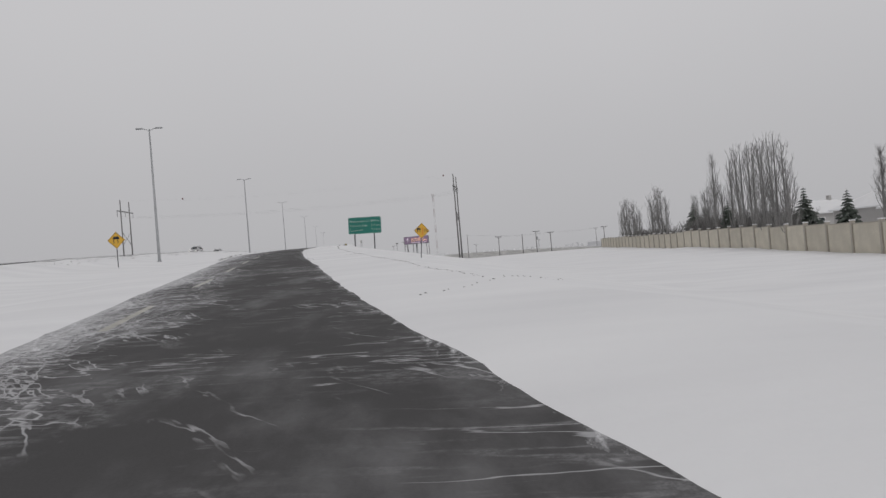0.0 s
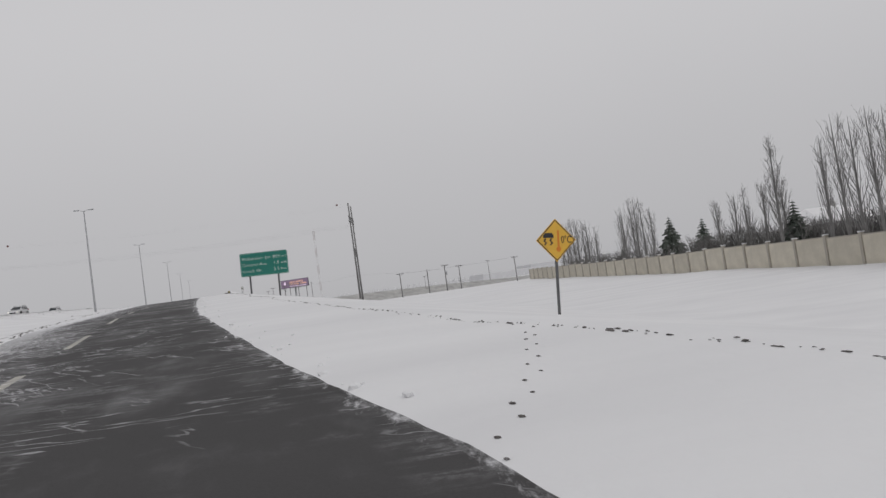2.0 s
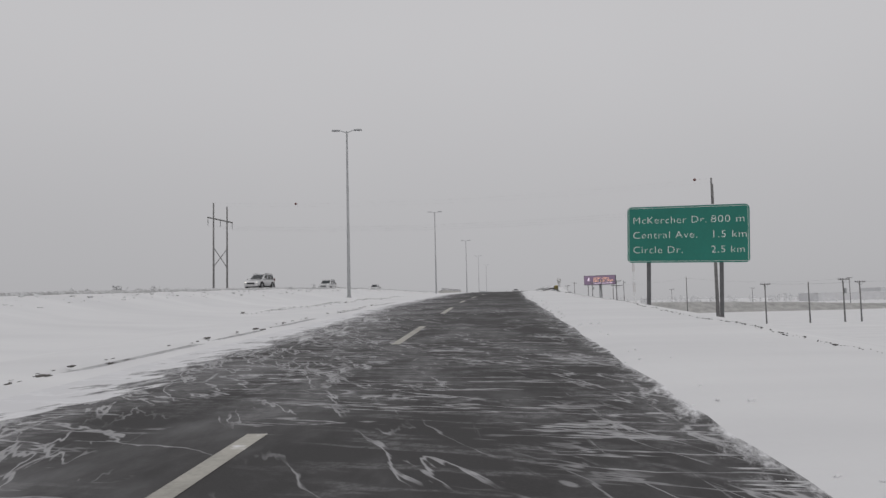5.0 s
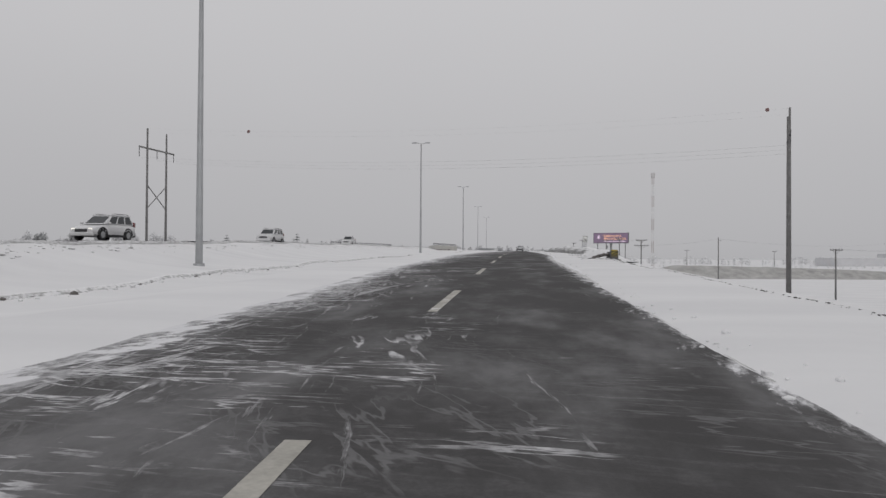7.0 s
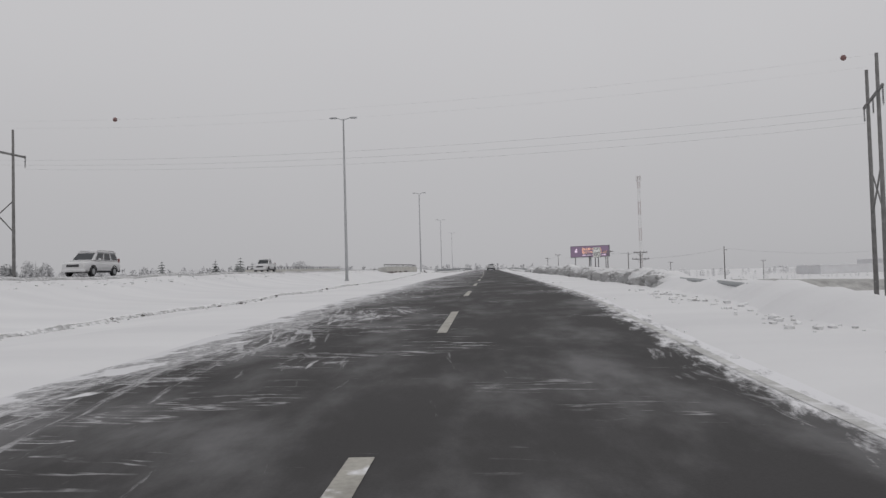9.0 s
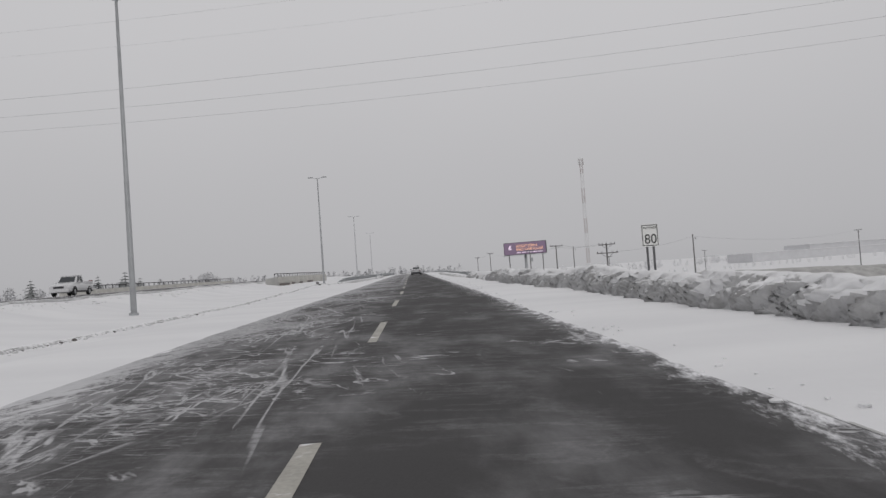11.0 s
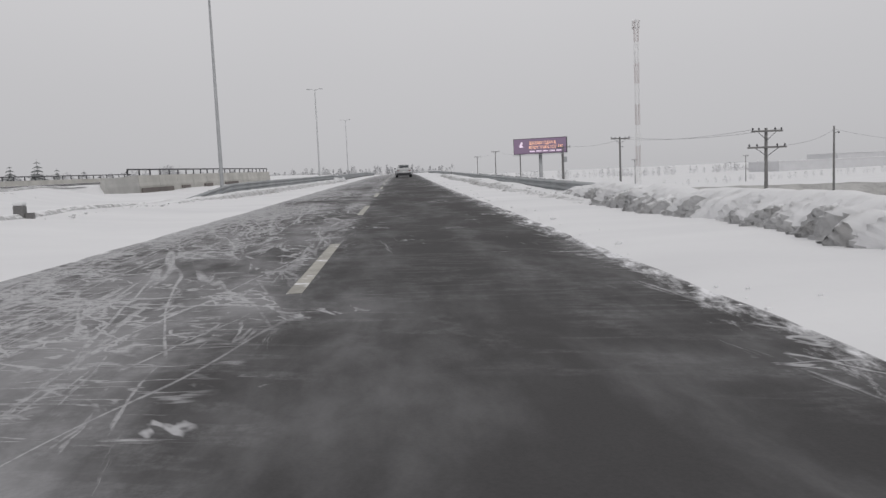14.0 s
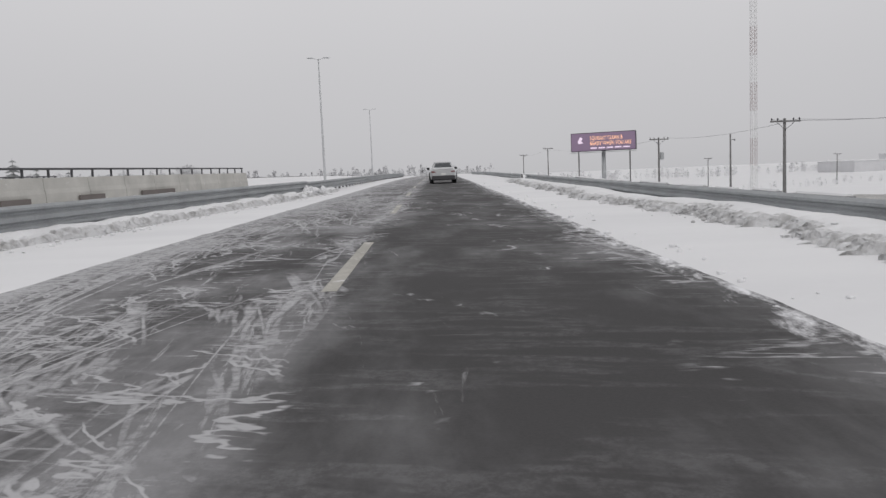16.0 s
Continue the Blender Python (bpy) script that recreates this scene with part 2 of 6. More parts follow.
    bp.inputs["Strength"].default_value, bp.inputs["Distance"].default_value = 0.35, 0.01
    l.new(math_node("ADD", math_node("MULTIPLY", grain, 0.4), snow), bp.inputs["Height"])
    l.new(bp.outputs[0], b.inputs["Normal"])
    return m


def snow_material(name, grey=0.77, dirt=0.0, streak=(1, 1, 1), dusted=False, rugged=0.55, soil=0.34, settle=1.12):
    """Wind-packed snow with soft drifts, and with dirt in its hollows where asked."""
    m = bpy.data.materials.new(name)
    m.use_nodes = True
    n, l = m.node_tree.nodes, m.node_tree.links
    b = n["Principled BSDF"]
    tc = n.new("ShaderNodeTexCoord")
    mp = n.new("ShaderNodeMapping")
    mp.inputs["Scale"].default_value = (0.25, 0.8, 1)
    mp.inputs["Rotation"].default_value = (0, 0, radians(20))
    l.new(tc.outputs["Object"], mp.inputs["Vector"])
    a = n.new("ShaderNodeTexNoise")
    a.inputs["Scale"].default_value, a.inputs["Detail"].default_value = 0.6, 6
    l.new(mp.outputs[0], a.inputs["Vector"])
    c = n.new("ShaderNodeTexNoise")
    c.inputs["Scale"].default_value, c.inputs["Detail"].default_value = (7 if dusted else 5), 7
    l.new(tc.outputs["Object"], c.inputs["Vector"])
    r = n.new("ShaderNodeMapRange")
    r.inputs[1].default_value, r.inputs[2].default_value = 0.3, 0.7
    l.new(a.outputs[0], r.inputs[0])
    col = n.new("ShaderNodeMix")
    col.data_type = "RGBA"
    col.inputs[6].default_value = (grey * 0.925, grey * 0.925, grey * 0.94, 1)
    col.inputs[7].default_value = (grey * 1.02, grey * 1.02, grey * 1.03, 1)
    l.new(r.outputs[0], col.inputs[0])
    out = col.outputs[2]
    if dirt:
        d = n.new("ShaderNodeTexNoise")
        d.inputs["Scale"].default_value, d.inputs["Detail"].default_value = 2.2, 7
        dmap = n.new("ShaderNodeMapping")
        dmap.inputs["Scale"].default_value = streak
        l.new(tc.outputs["Object"], dmap.inputs["Vector"])
        l.new(dmap.outputs[0], d.inputs["Vector"])
        dr = n.new("ShaderNodeMapRange")
        dr.inputs[1].default_value, dr.inputs[2].default_value = 0.46, 0.64
        dr.inputs[4].default_value = dirt
        l.new(d.outputs[0], dr.inputs[0])
        dm = n.new("ShaderNodeMix")
        dm.data_type = "RGBA"
        dm.inputs[7].default_value = (soil, soil * 0.985, soil * 0.97, 1)
        l.new(dr.outputs[0], dm.inputs[0])
        l.new(out, dm.inputs[6])
        out = dm.outputs[2]
    if dusted:
        # fresh snow lies on what faces up
        geo = n.new("ShaderNodeNewGeometry")
        sep = n.new("ShaderNodeSeparateXYZ")
        l.new(geo.outputs["Normal"], sep.inputs[0])
        up = n.new("ShaderNodeMath")
        up.operation = "ADD"
        l.new(sep.outputs[2], up.inputs[0])
        l.new(c.outputs[0], up.inputs[1])
        ur = n.new("ShaderNodeMapRange")
        ur.inputs[1].default_value, ur.inputs[2].default_value = settle, settle + 0.22
        l.new(up.outputs[0], ur.inputs[0])
        um = n.new("ShaderNodeMix")
        um.data_type = "RGBA"
        um.inputs[7].default_value = (0.82, 0.82, 0.83, 1)
        l.new(ur.outputs[0], um.inputs[0])
        l.new(out, um.inputs[6])
        out = um.outputs[2]
    l.new(out, b.inputs["Base Color"])
    b.inputs["Roughness"].default_value = 0.9
    b.inputs["Specular IOR Level"].default_value = 0.15
    bp = n.new("ShaderNodeBump")
    bp.inputs["Strength"].default_value, bp.inputs["Distance"].default_value = rugged, 0.09
    mx = n.new("ShaderNodeMix")
    mx.inputs[0].default_value = 0.75 if dusted else 0.3
    l.new(a.outputs[0], mx.inputs[2])
    l.new(c.outputs[0], mx.inputs[3])
    l.new(mx.outputs[0], bp.inputs["Height"])
    l.new(bp.outputs[0], b.inputs["Normal"])
    return m


def plain(name, base, rough=0.5, metal=0.0, emit=0.0):
    m = bpy.data.materials.new(name)
    m.use_nodes = True
    b = m.node_tree.nodes["Principled BSDF"]
    b.inputs["Base Color"].default_value = (*base, 1)
    b.inputs["Roughness"].default_value, b.inputs["Metallic"].default_value = rough, metal
    if emit:
        b.inputs["Emission Color"].default_value = (*base, 1)
        b.inputs["Emission Strength"].default_value = emit
    return m


M_SNOW = snow_material("packed_snow")
M_DIRTY = snow_material("ploughed_dirty_snow", 0.66, 0.85, (2, 2, 2), True)
M_CUT = snow_material("grey_cut_snow_face", 0.50, 0.70, (1.0, 2.4, 0.6), True, 1.0, 0.32, 1.14)
M_CRUMB = snow_material("grey_crumbled_snow", 0.66, 0.75, (1.5, 3.0, 1.5), True, 1.0, 0.36, 1.40)
M_ROAD = road_material()
M_PAINT = material("worn_road_paint", (0.43, 0.415, 0.375), 0.8, vary=0.18, scale=2.0, fine=25, rime=0.3)
M_EDGELINE = material("worn_white_edge_paint", (0.56, 0.56, 0.55), 0.8, vary=0.2, scale=1.2, fine=20, rime=0.5)
M_STEEL = material("galvanised_steel", (0.40, 0.41, 0.42), 0.55, 0.35, vary=0.12, scale=1.2, fine=30, bump=0.05)
M_RAIL = material("weathered_guardrail_steel", (0.34, 0.355, 0.365), 0.6, 0.25, vary=0.14, scale=0.9, fine=18, bump=0.1, rime=0.06)
M_WOOD = material("weathered_pole_wood", (0.19, 0.187, 0.185), 0.9, vary=0.2, scale=1.5, fine=25, bump=0.3, rime=0.12)
M_CONCRETE = material("bridge_concrete", (0.50, 0.49, 0.46), 0.9, vary=0.13, scale=0.6, fine=20, bump=0.15, rime=0.15)
M_FENCE = material("tan_fence_panel", (0.58, 0.54, 0.455), 0.85, vary=0.10, scale=0.8, fine=14, bump=0.12, island=True)
M_FENCEPOST = material("tan_fence_post", (0.40, 0.37, 0.32), 0.85, vary=0.10, scale=1.5, fine=20, bump=0.12)
# haze painted in: far woods and bushes get near-sky base colours
M_PALEWOOD = material("haze_paled_far_wood", (0.56, 0.56, 0.57), 0.95, vary=0.12, scale=0.5, fine=4, bump=0.2, rime=0.5)
M_HAZEWHITE = material("haze_whitened_far_wood", (0.73, 0.73, 0.74), 0.95, vary=0.08, scale=0.5, fine=4, bump=0.2, rime=0.5)
# steel of the far lamps, lightened in colour to stand in for haze
M_PALESTEEL = material("haze_paled_steel", (0.50, 0.51, 0.52), 0.7, 0.1, vary=0.08, scale=1.2, fine=30, bump=0.05, rime=0.3)
M_BARK = material("bare_poplar_bark", (0.25, 0.245, 0.24), 0.95, vary=0.2, scale=2, fine=20, bump=0.2)
M_SPRUCE = material("spruce_needles", (0.075, 0.09, 0.075), 0.9, vary=0.3, scale=1.5, fine=8, bump=0.2, rime=0.25)
M_HEDGE = material("bare_shrub_twigs", (0.19, 0.185, 0.18), 0.95, vary=0.25, scale=1.0, fine=9, bump=0.3, rime=0.1)
# far crowns greyed in tone, distance haze put into the colour
M_HAZEGREY = material("haze_greyed_far_trees", (0.38, 0.385, 0.39), 0.95, vary=0.2, scale=0.5, fine=4, bump=0.2, rime=0.25)
# spruce green lifted to mid-grey as painted haze for the distant ones
M_FARSPRUCE = material("haze_greyed_spruce_needles", (0.27, 0.28, 0.28), 0.95, vary=0.2, scale=0.6, fine=5, bump=0.2, rime=0.15)
M_GRASS = material("dry_grass_slope", (0.43, 0.425, 0.415), 0.95, vary=0.2, scale=0.4, fine=3, bump=0.3, bump_dist=0.05, rime=0.15)
M_GREEN = material("green_sign_sheeting", (0.010, 0.175, 0.135), 0.5, vary=0.08, scale=0.8, fine=6, bump=0.0)
M_ENDWALL = material("rime_covered_concrete", (0.44, 0.435, 0.42), 0.9, vary=0.12, scale=0.9, fine=14, bump=0.15, rime=0.12)
M_WHITE = plain("white_sheeting", (0.78, 0.78, 0.76), 0.5)
M_YELLOW = material("amber_sign_sheeting", (0.72, 0.42, 0.05), 0.5, vary=0.08, scale=1.5, fine=10, bump=0.0)
M_BLACK = plain("black_sheeting", (0.02, 0.02, 0.022), 0.6)
M_RUBBER = plain("tyre_rubber", (0.03, 0.03, 0.032), 0.9)
M_GLASS = plain("dark_car_glass", (0.03, 0.035, 0.04), 0.12)
M_WHITECAR = material("white_car_paint", (0.70, 0.70, 0.71), 0.35, vary=0.05, scale=1.0, fine=8, bump=0.0)
M_GREYCAR = material("silver_car_paint", (0.56, 0.57, 0.58), 0.35, 0.1, vary=0.08, scale=1.0, fine=8, bump=0.0, rime=0.2)
M_LAMPGLASS = plain("headlamp_glass", (0.85, 0.85, 0.82), 0.2)
M_HEADLAMP = plain("lit_headlamp", (1.0, 0.95, 0.85), 0.3, emit=0.7)
M_RED = plain("red_lens", (0.16, 0.03, 0.03), 0.3)


# ---------------------------------------------------------------- mesh helpers
def part(name, bm, mat, parent=None, label="", smooth=False):
    me = bpy.data.meshes.new(name)
    bm.to_mesh(me)
    bm.free()
    me.materials.append(mat)
    if smooth:
        me.polygons.foreach_set("use_smooth", [True] * len(me.polygons))
    ob = new(name, me)
    if parent:
        ob.parent = parent
    if label:
        tagged(ob, label)
    return ob


def thing(name, label, category, at=(0, 0, 0), turn=0.0, group="", kind=""):
    ob = new(name)
    ob.empty_display_size = 0.3
    ob.matrix_basis = pose(*at, 0, 0, turn)
    return tagged(ob, label, category, group, kind)


def box(bm, lo, hi, bevel=0.0):
    vs = [bm.verts.new((x, y, z)) for x in (lo[0], hi[0]) for y in (lo[1], hi[1]) for z in (lo[2], hi[2])]
    fs = [bm.faces.new([vs[i] for i in q]) for q in ((0, 1, 3, 2), (4, 6, 7, 5), (0, 4, 5, 1), (2, 3, 7, 6), (0, 2, 6, 4), (1, 5, 7, 3))]
    if bevel:
        es = list({e for f in fs for e in f.edges})
        bmesh.ops.bevel(bm, geom=es, offset=bevel, segments=2, affect="EDGES", profile=0.5)
    return bm


def tube(bm, pts, radii, seg=8, caps=True):
    """A tapered tube through the points."""
    pts = [Vector(p) for p in pts]
    rings = []
    for i, p in enumerate(pts):
        d = (pts[min(i + 1, len(pts) - 1)] - pts[max(i - 1, 0)]).normalized()
        a = d.orthogonal().normalized() if abs(d.z) < 0.99 else Vector((1, 0, 0))
        if abs(d.z) >= 0.99:
            a = (a - d * a.dot(d)).normalized()
        c = d.cross(a)
        r = radii[i] if isinstance(radii, (list, tuple)) else radii
        rings.append([bm.verts.new(p + r * (math.cos(k * math.tau / seg) * a + math.sin(k * math.tau / seg) * c)) for k in range(seg)])
    for r0, r1 in zip(rings, rings[1:]):
        for k in range(seg):
            bm.faces.new((r0[k], r0[(k + 1) % seg], r1[(k + 1) % seg], r1[k]))
    if caps:
        bm.faces.new(rings[0][::-1])
        bm.faces.new(rings[-1])
    return bm


def B():
    return bmesh.new()


def sweep(bm, line, profile):
    """A closed profile of (side, up) points swept along a line of (x, y, z)."""
    line = [Vector(p) for p in line]
    rings = []
    for i, p in enumerate(line):
        d = line[min(i + 1, len(line) - 1)] - line[max(i - 1, 0)]
        s = Vector((d.y, -d.x, 0)).normalized()
        rings.append([bm.verts.new(p + s * a + Vector((0, 0, u))) for a, u in profile])
    n = len(profile)
    for r0, r1 in zip(rings, rings[1:]):
        for k in range(n):
            bm.faces.new((r0[k], r0[(k + 1) % n], r1[(k + 1) % n], r1[k]))
    bm.faces.new(rings[0][::-1])
    bm.faces.new(rings[-1])
    return bm


def quad_grid(name, xs_of, rows, z_of, mat, uv_of=None, smooth=True):
    """A sheet: for each y of rows, a line of points xs_of(y) at z_of(x, y)."""
    verts, faces, uvs = [], [], []
    n = None
    for y in rows:
        xs = xs_of(y)
        n = len(xs)
        for i, x in enumerate(xs):
            verts.append((x, y, z_of(x, y)))
            uvs.append((i / (n - 1), y))
    for j in range(len(rows) - 1):
        for i in range(n - 1):
            a = j * n + i
            faces.append((a, a + 1, a + n + 1, a + n))
    me = bpy.data.meshes.new(name)
    me.from_pydata(verts, [], faces)
    if uv_of:
        lay = me.uv_layers.new(name="UVMap")
        for lp in me.loops:
            lay.data[lp.index].uv = uvs[lp.vertex_index]
    me.materials.append(mat)
    me.polygons.foreach_set("use_smooth", [smooth] * len(me.polygons))
    return new(name, me)


def lerp(table, y):
    ys, vs = table
    return float(np.interp(y, ys, vs))


# ---------------------------------------------------------------- the lie of the land
ROAD_Z = ([-60, 0, 26, 51, 69, 82, 118, 149, 179, 216, 255, 283, 337, 375, 450, 550, 700, 1200, 4000],
          [-1.68, 0.42, 1.46, 2.63, 3.47, 3.91, 5.15, 5.93, 6.55, 6.97, 7.34, 7.64, 8.25, 8.6, 9.0, 9.1, 8.8, 8.0, 4.0])
EDGE_R = ([-60, 4, 10, 19, 32, 45, 62, 80, 100, 128, 150, 165, 180, 225, 262, 290, 318, 375, 450, 700, 1200],
          [8.2, 1.2, 0.5, -0.3, -1.3, -2.5, -3.6, -4.0, -4.2, -4.4, -4.1, -3.8, -3.0, -1.8, -1.0, -0.6, 0.0, 1.3, 3.2, 10.0, 25.0])
EDGE_L = ([-60, 10, 14.5, 25, 48, 65, 80, 95, 130, 150, 170, 185, 230, 250, 270, 295, 320, 375, 450, 700, 1200],
          [1.0, -4.3, -4.8, -6.0, -8.0, -9.5, -9.9, -10.6, -10.5, -10.6, -10.3, -10.0, -9.0, -8.5, -8.0, -7.5, -6.8, -5.5, -3.5, 3.0, 18.0])
DASH_X = ([-20, 11, 16.6, 46, 80, 130, 180, 230, 280, 330, 380, 700], [-1.3, -3.6, -4.1, -5.95, -7.36, -7.61, -6.46, -5.18, -4.27, -3.6, -2.5, 6.4])
LOW_R = ([-100, 0, 50, 70, 197, 240, 300, 400, 1000], [-1.6, -1.0, -0.45, -0.1, 1.5, -0.7, -0.5, 0.6, 1.0])


def road_z(y):
    return lerp(ROAD_Z, y)


def smooth01(v):
    v = min(1.0, max(0.0, v))
    return v * v * (3 - 2 * v)


def fbm(x, y, s, o=3):
    return noise.fractal(Vector((x * s, y * s, 3.1)), 1.0, 2.0, o)


FAR_L, FAR_R = -38.0, -24.5            # the opposite carriageway


def land_z(x, y):
    """Snow surface; under the asphalt it dips below it."""
    base = road_z(y)
    dr, dl = x - lerp(EDGE_R, y), lerp(EDGE_L, y) - x
    wob = 0.07 * fbm(x, y, 0.5) + 0.05 * fbm(x, y * 0.5, 3.0, 2)
    if dr > -0.8:
        d = dr + wob - 0.32 * smooth01((y - 138) / 12) * smooth01((196 - y) / 14)
        lift = 0.09 * smooth01((d + 0.5) / 0.9) - 0.05
        z = base + lift + 0.05 * fbm(x, y, 0.25)* smooth01(dr / 3)
        fall = max(0.0, dr - 3.2 + 0.5 * smooth01((y - 246) / 12) - 4.2 * smooth01((y - 250) / 16)) * (0.19 + 0.10 * smooth01((y - 246) / 12))
        low = lerp(LOW_R, y) + 0.25 * fbm(x, y, 0.03) + 0.08 * fbm(x, y, 0.2)
        low += 3.0 * smooth01((x - 120) / 400)
        if base - fall < low + 0.8:
            k = smooth01((low + 0.8 - base + fall) / 1.6)
            return max(low, (z - fall) * (1 - k) + low * k) if fall > 0 else z
        return z - fall
    if dl > -0.8:
        d = dl + wob
        z = base + 0.08 * smooth01((d + 0.5) / 0.9) - 0.05 + 0.05 * fbm(x, y, 0.25) * smooth01(dl / 3)
        mid = smooth01((x - FAR_R) / -5.5 + 1.0)
        if x > -23.9:
            mid *= 1 - 0.92 * smooth01((y - 290) / 14) * (1 - smooth01((y - 362) / 10))
        z += 0.80 * mid - (0.35 - 0.25 * smooth01((y - 235) / 25)) * math.exp(-((x + 15.0 - 1.5) / 4.5) ** 2) * smooth01((dl - 1.5) / 3)
        z += 0.10 * math.exp(-((dl - 3.3) / 1.2) ** 2) * smooth01((y - 70) / 20) * smooth01((285 - y) / 20)
        z += 0.10 * fbm(x, y, 0.12) * smooth01((dl - 2) / 4)
        z += 0.36 * math.exp(-((dl - 4.9) / 1.7) ** 2) * smooth01((y - 254) / 10) * smooth01((287 - y) / 9)
        if 0.45 < dl < 0.75 and 55 < y < 126:
            # a broken strip that the wind has swept bare
            z -= 0.22 * smooth01(1.6 * noise.noise(Vector((4.0, y * 0.55, 0))) + 0.9 * noise.noise(Vector((9.0, y * 2.0, 0))) + 0.45)
        if FAR_L - 0.3 < x < FAR_R + 0.3:
            e = min(x - FAR_L, FAR_R - x)
            z = base + 0.85 - 0.07 * smooth01((e + 0.1 + wob) / 0.6) + 0.03
        elif x < FAR_L:
            z = base + 0.9 - 0.14 * max(0.0, FAR_L - 2 - x)
            z = max(z, 2.0 + 0.3 * fbm(x, y, 0.02) + 2.5 * smooth01((-x - 150) / 400))
        return z
    return base - 0.06


def spaced(a, b, step):
    n = max(1, int(round((b - a) / step)))
    return [a + (b - a) * i / n for i in range(n)]


LAND_ROWS = spaced(-60, -4, 4) + spaced(-4, 300, 0.6) + spaced(300, 400, 1.5) + spaced(400, 700, 10) + spaced(700, 4000, 150) + [4000]


def land_xs(y):
    el, er = lerp(EDGE_L, y), lerp(EDGE_R, y)
    xs = [-3500, -1800, -900, -500, -300, -200, -140, -100, -80, -66, -56, -50, -46, -43, -41, -39.5, FAR_L - 0.4, FAR_L, FAR_L + 0.4, FAR_L + 1.2, -34, -31, -28,
          FAR_R - 1.2, FAR_R - 0.4, FAR_R, FAR_R + 0.5, -23.6, -23, -21.5, -20, -18.5, -17, -16, -15, -14, -13]
    xs = [x for x in xs] + [el - o for o in (2.6, 1.8, 1.2, 0.9, 0.6, 0.35, 0.1)] + [el + o for o in (0.15, 0.4, 0.8)]
    xs += [(el + er) / 2]
    xs += [er - o for o in (0.8, 0.4, 0.15)] + [er + o for o in (0.1, 0.35, 0.6, 0.9, 1.2, 1.6, 2.1, 2.7, 3.3, 3.9, 4.6, 5.4, 6.4, 7.6, 9, 11, 13, 16, 19, 23, 27, 32, 38, 45, 55, 70, 90, 120, 160, 220, 320, 500, 900, 1800, 3500)]
    return sorted(xs)


ground = tagged(quad_grid("ground", land_xs, LAND_ROWS, land_z, M_SNOW), "snow-covered ground with soft wind drifts on both sides", "ground", kind="structure")


def road_xs(y):
    el, er = lerp(EDGE_L, y) - 0.7, lerp(EDGE_R, y) + 0.7
    return [el + (er - el) * i / 12 for i in range(13)]


ROAD_ROWS = spaced(-60, 400, 2) + spaced(400, 1200, 20) + [1200]
road = tagged(quad_grid("road", road_xs, ROAD_ROWS, lambda x, y: road_z(y), M_ROAD, True), "dark asphalt carriageway streaked with wind-blown snow", "road", kind="structure")
far_road = tagged(quad_grid("road", lambda y: [FAR_L + (FAR_R - FAR_L) * i / 10 for i in range(11)], ROAD_ROWS, lambda x, y: road_z(y) + 0.93, M_ROAD, True),
                  "opposite asphalt carriageway half covered with snow", "road", kind="structure")

EDGE_LINE = 0.06
# lane dashes, lying on the asphalt
DASHES = [0.8, 11.8, 22.9, 33.0, 42.8, 52.5, 63.7, 75.9, 87.9, 99.9, 110.6] + [121.3 + 12.03 * k for k in range(28)]
for y0 in DASHES:
    bm = B()
    ring = []
    for y in (y0, y0 + 1.6, y0 + 3.2, y0 + 4.7):
        x = lerp(DASH_X, y)
        ring.append([bm.verts.new((x - 0.075, y, road_z(y) + 0.004)), bm.verts.new((x + 0.075, y, road_z(y) + 0.004))])
    for a, c in zip(ring, ring[1:]):
        bm.faces.new((a[0], a[1], c[1], c[0]))
    part("lane_dash", bm, M_PAINT, road)


# worn solid edge line beside the shoulder snow, where the wind has bared it
bm = B()
ring = []
for y in spaced(128, 206, 3):
    x = lerp(EDGE_R, y) + EDGE_LINE
    ring.append([bm.verts.new((x - 0.06, y, road_z(y) + 0.004)), bm.verts.new((x + 0.06, y, road_z(y) + 0.004))])
for a, c in zip(ring, ring[1:]):
    bm.faces.new((a[0], a[1], c[1], c[0]))
part("edge_line", bm, M_EDGELINE, road, "worn white edge line dusted with snow")


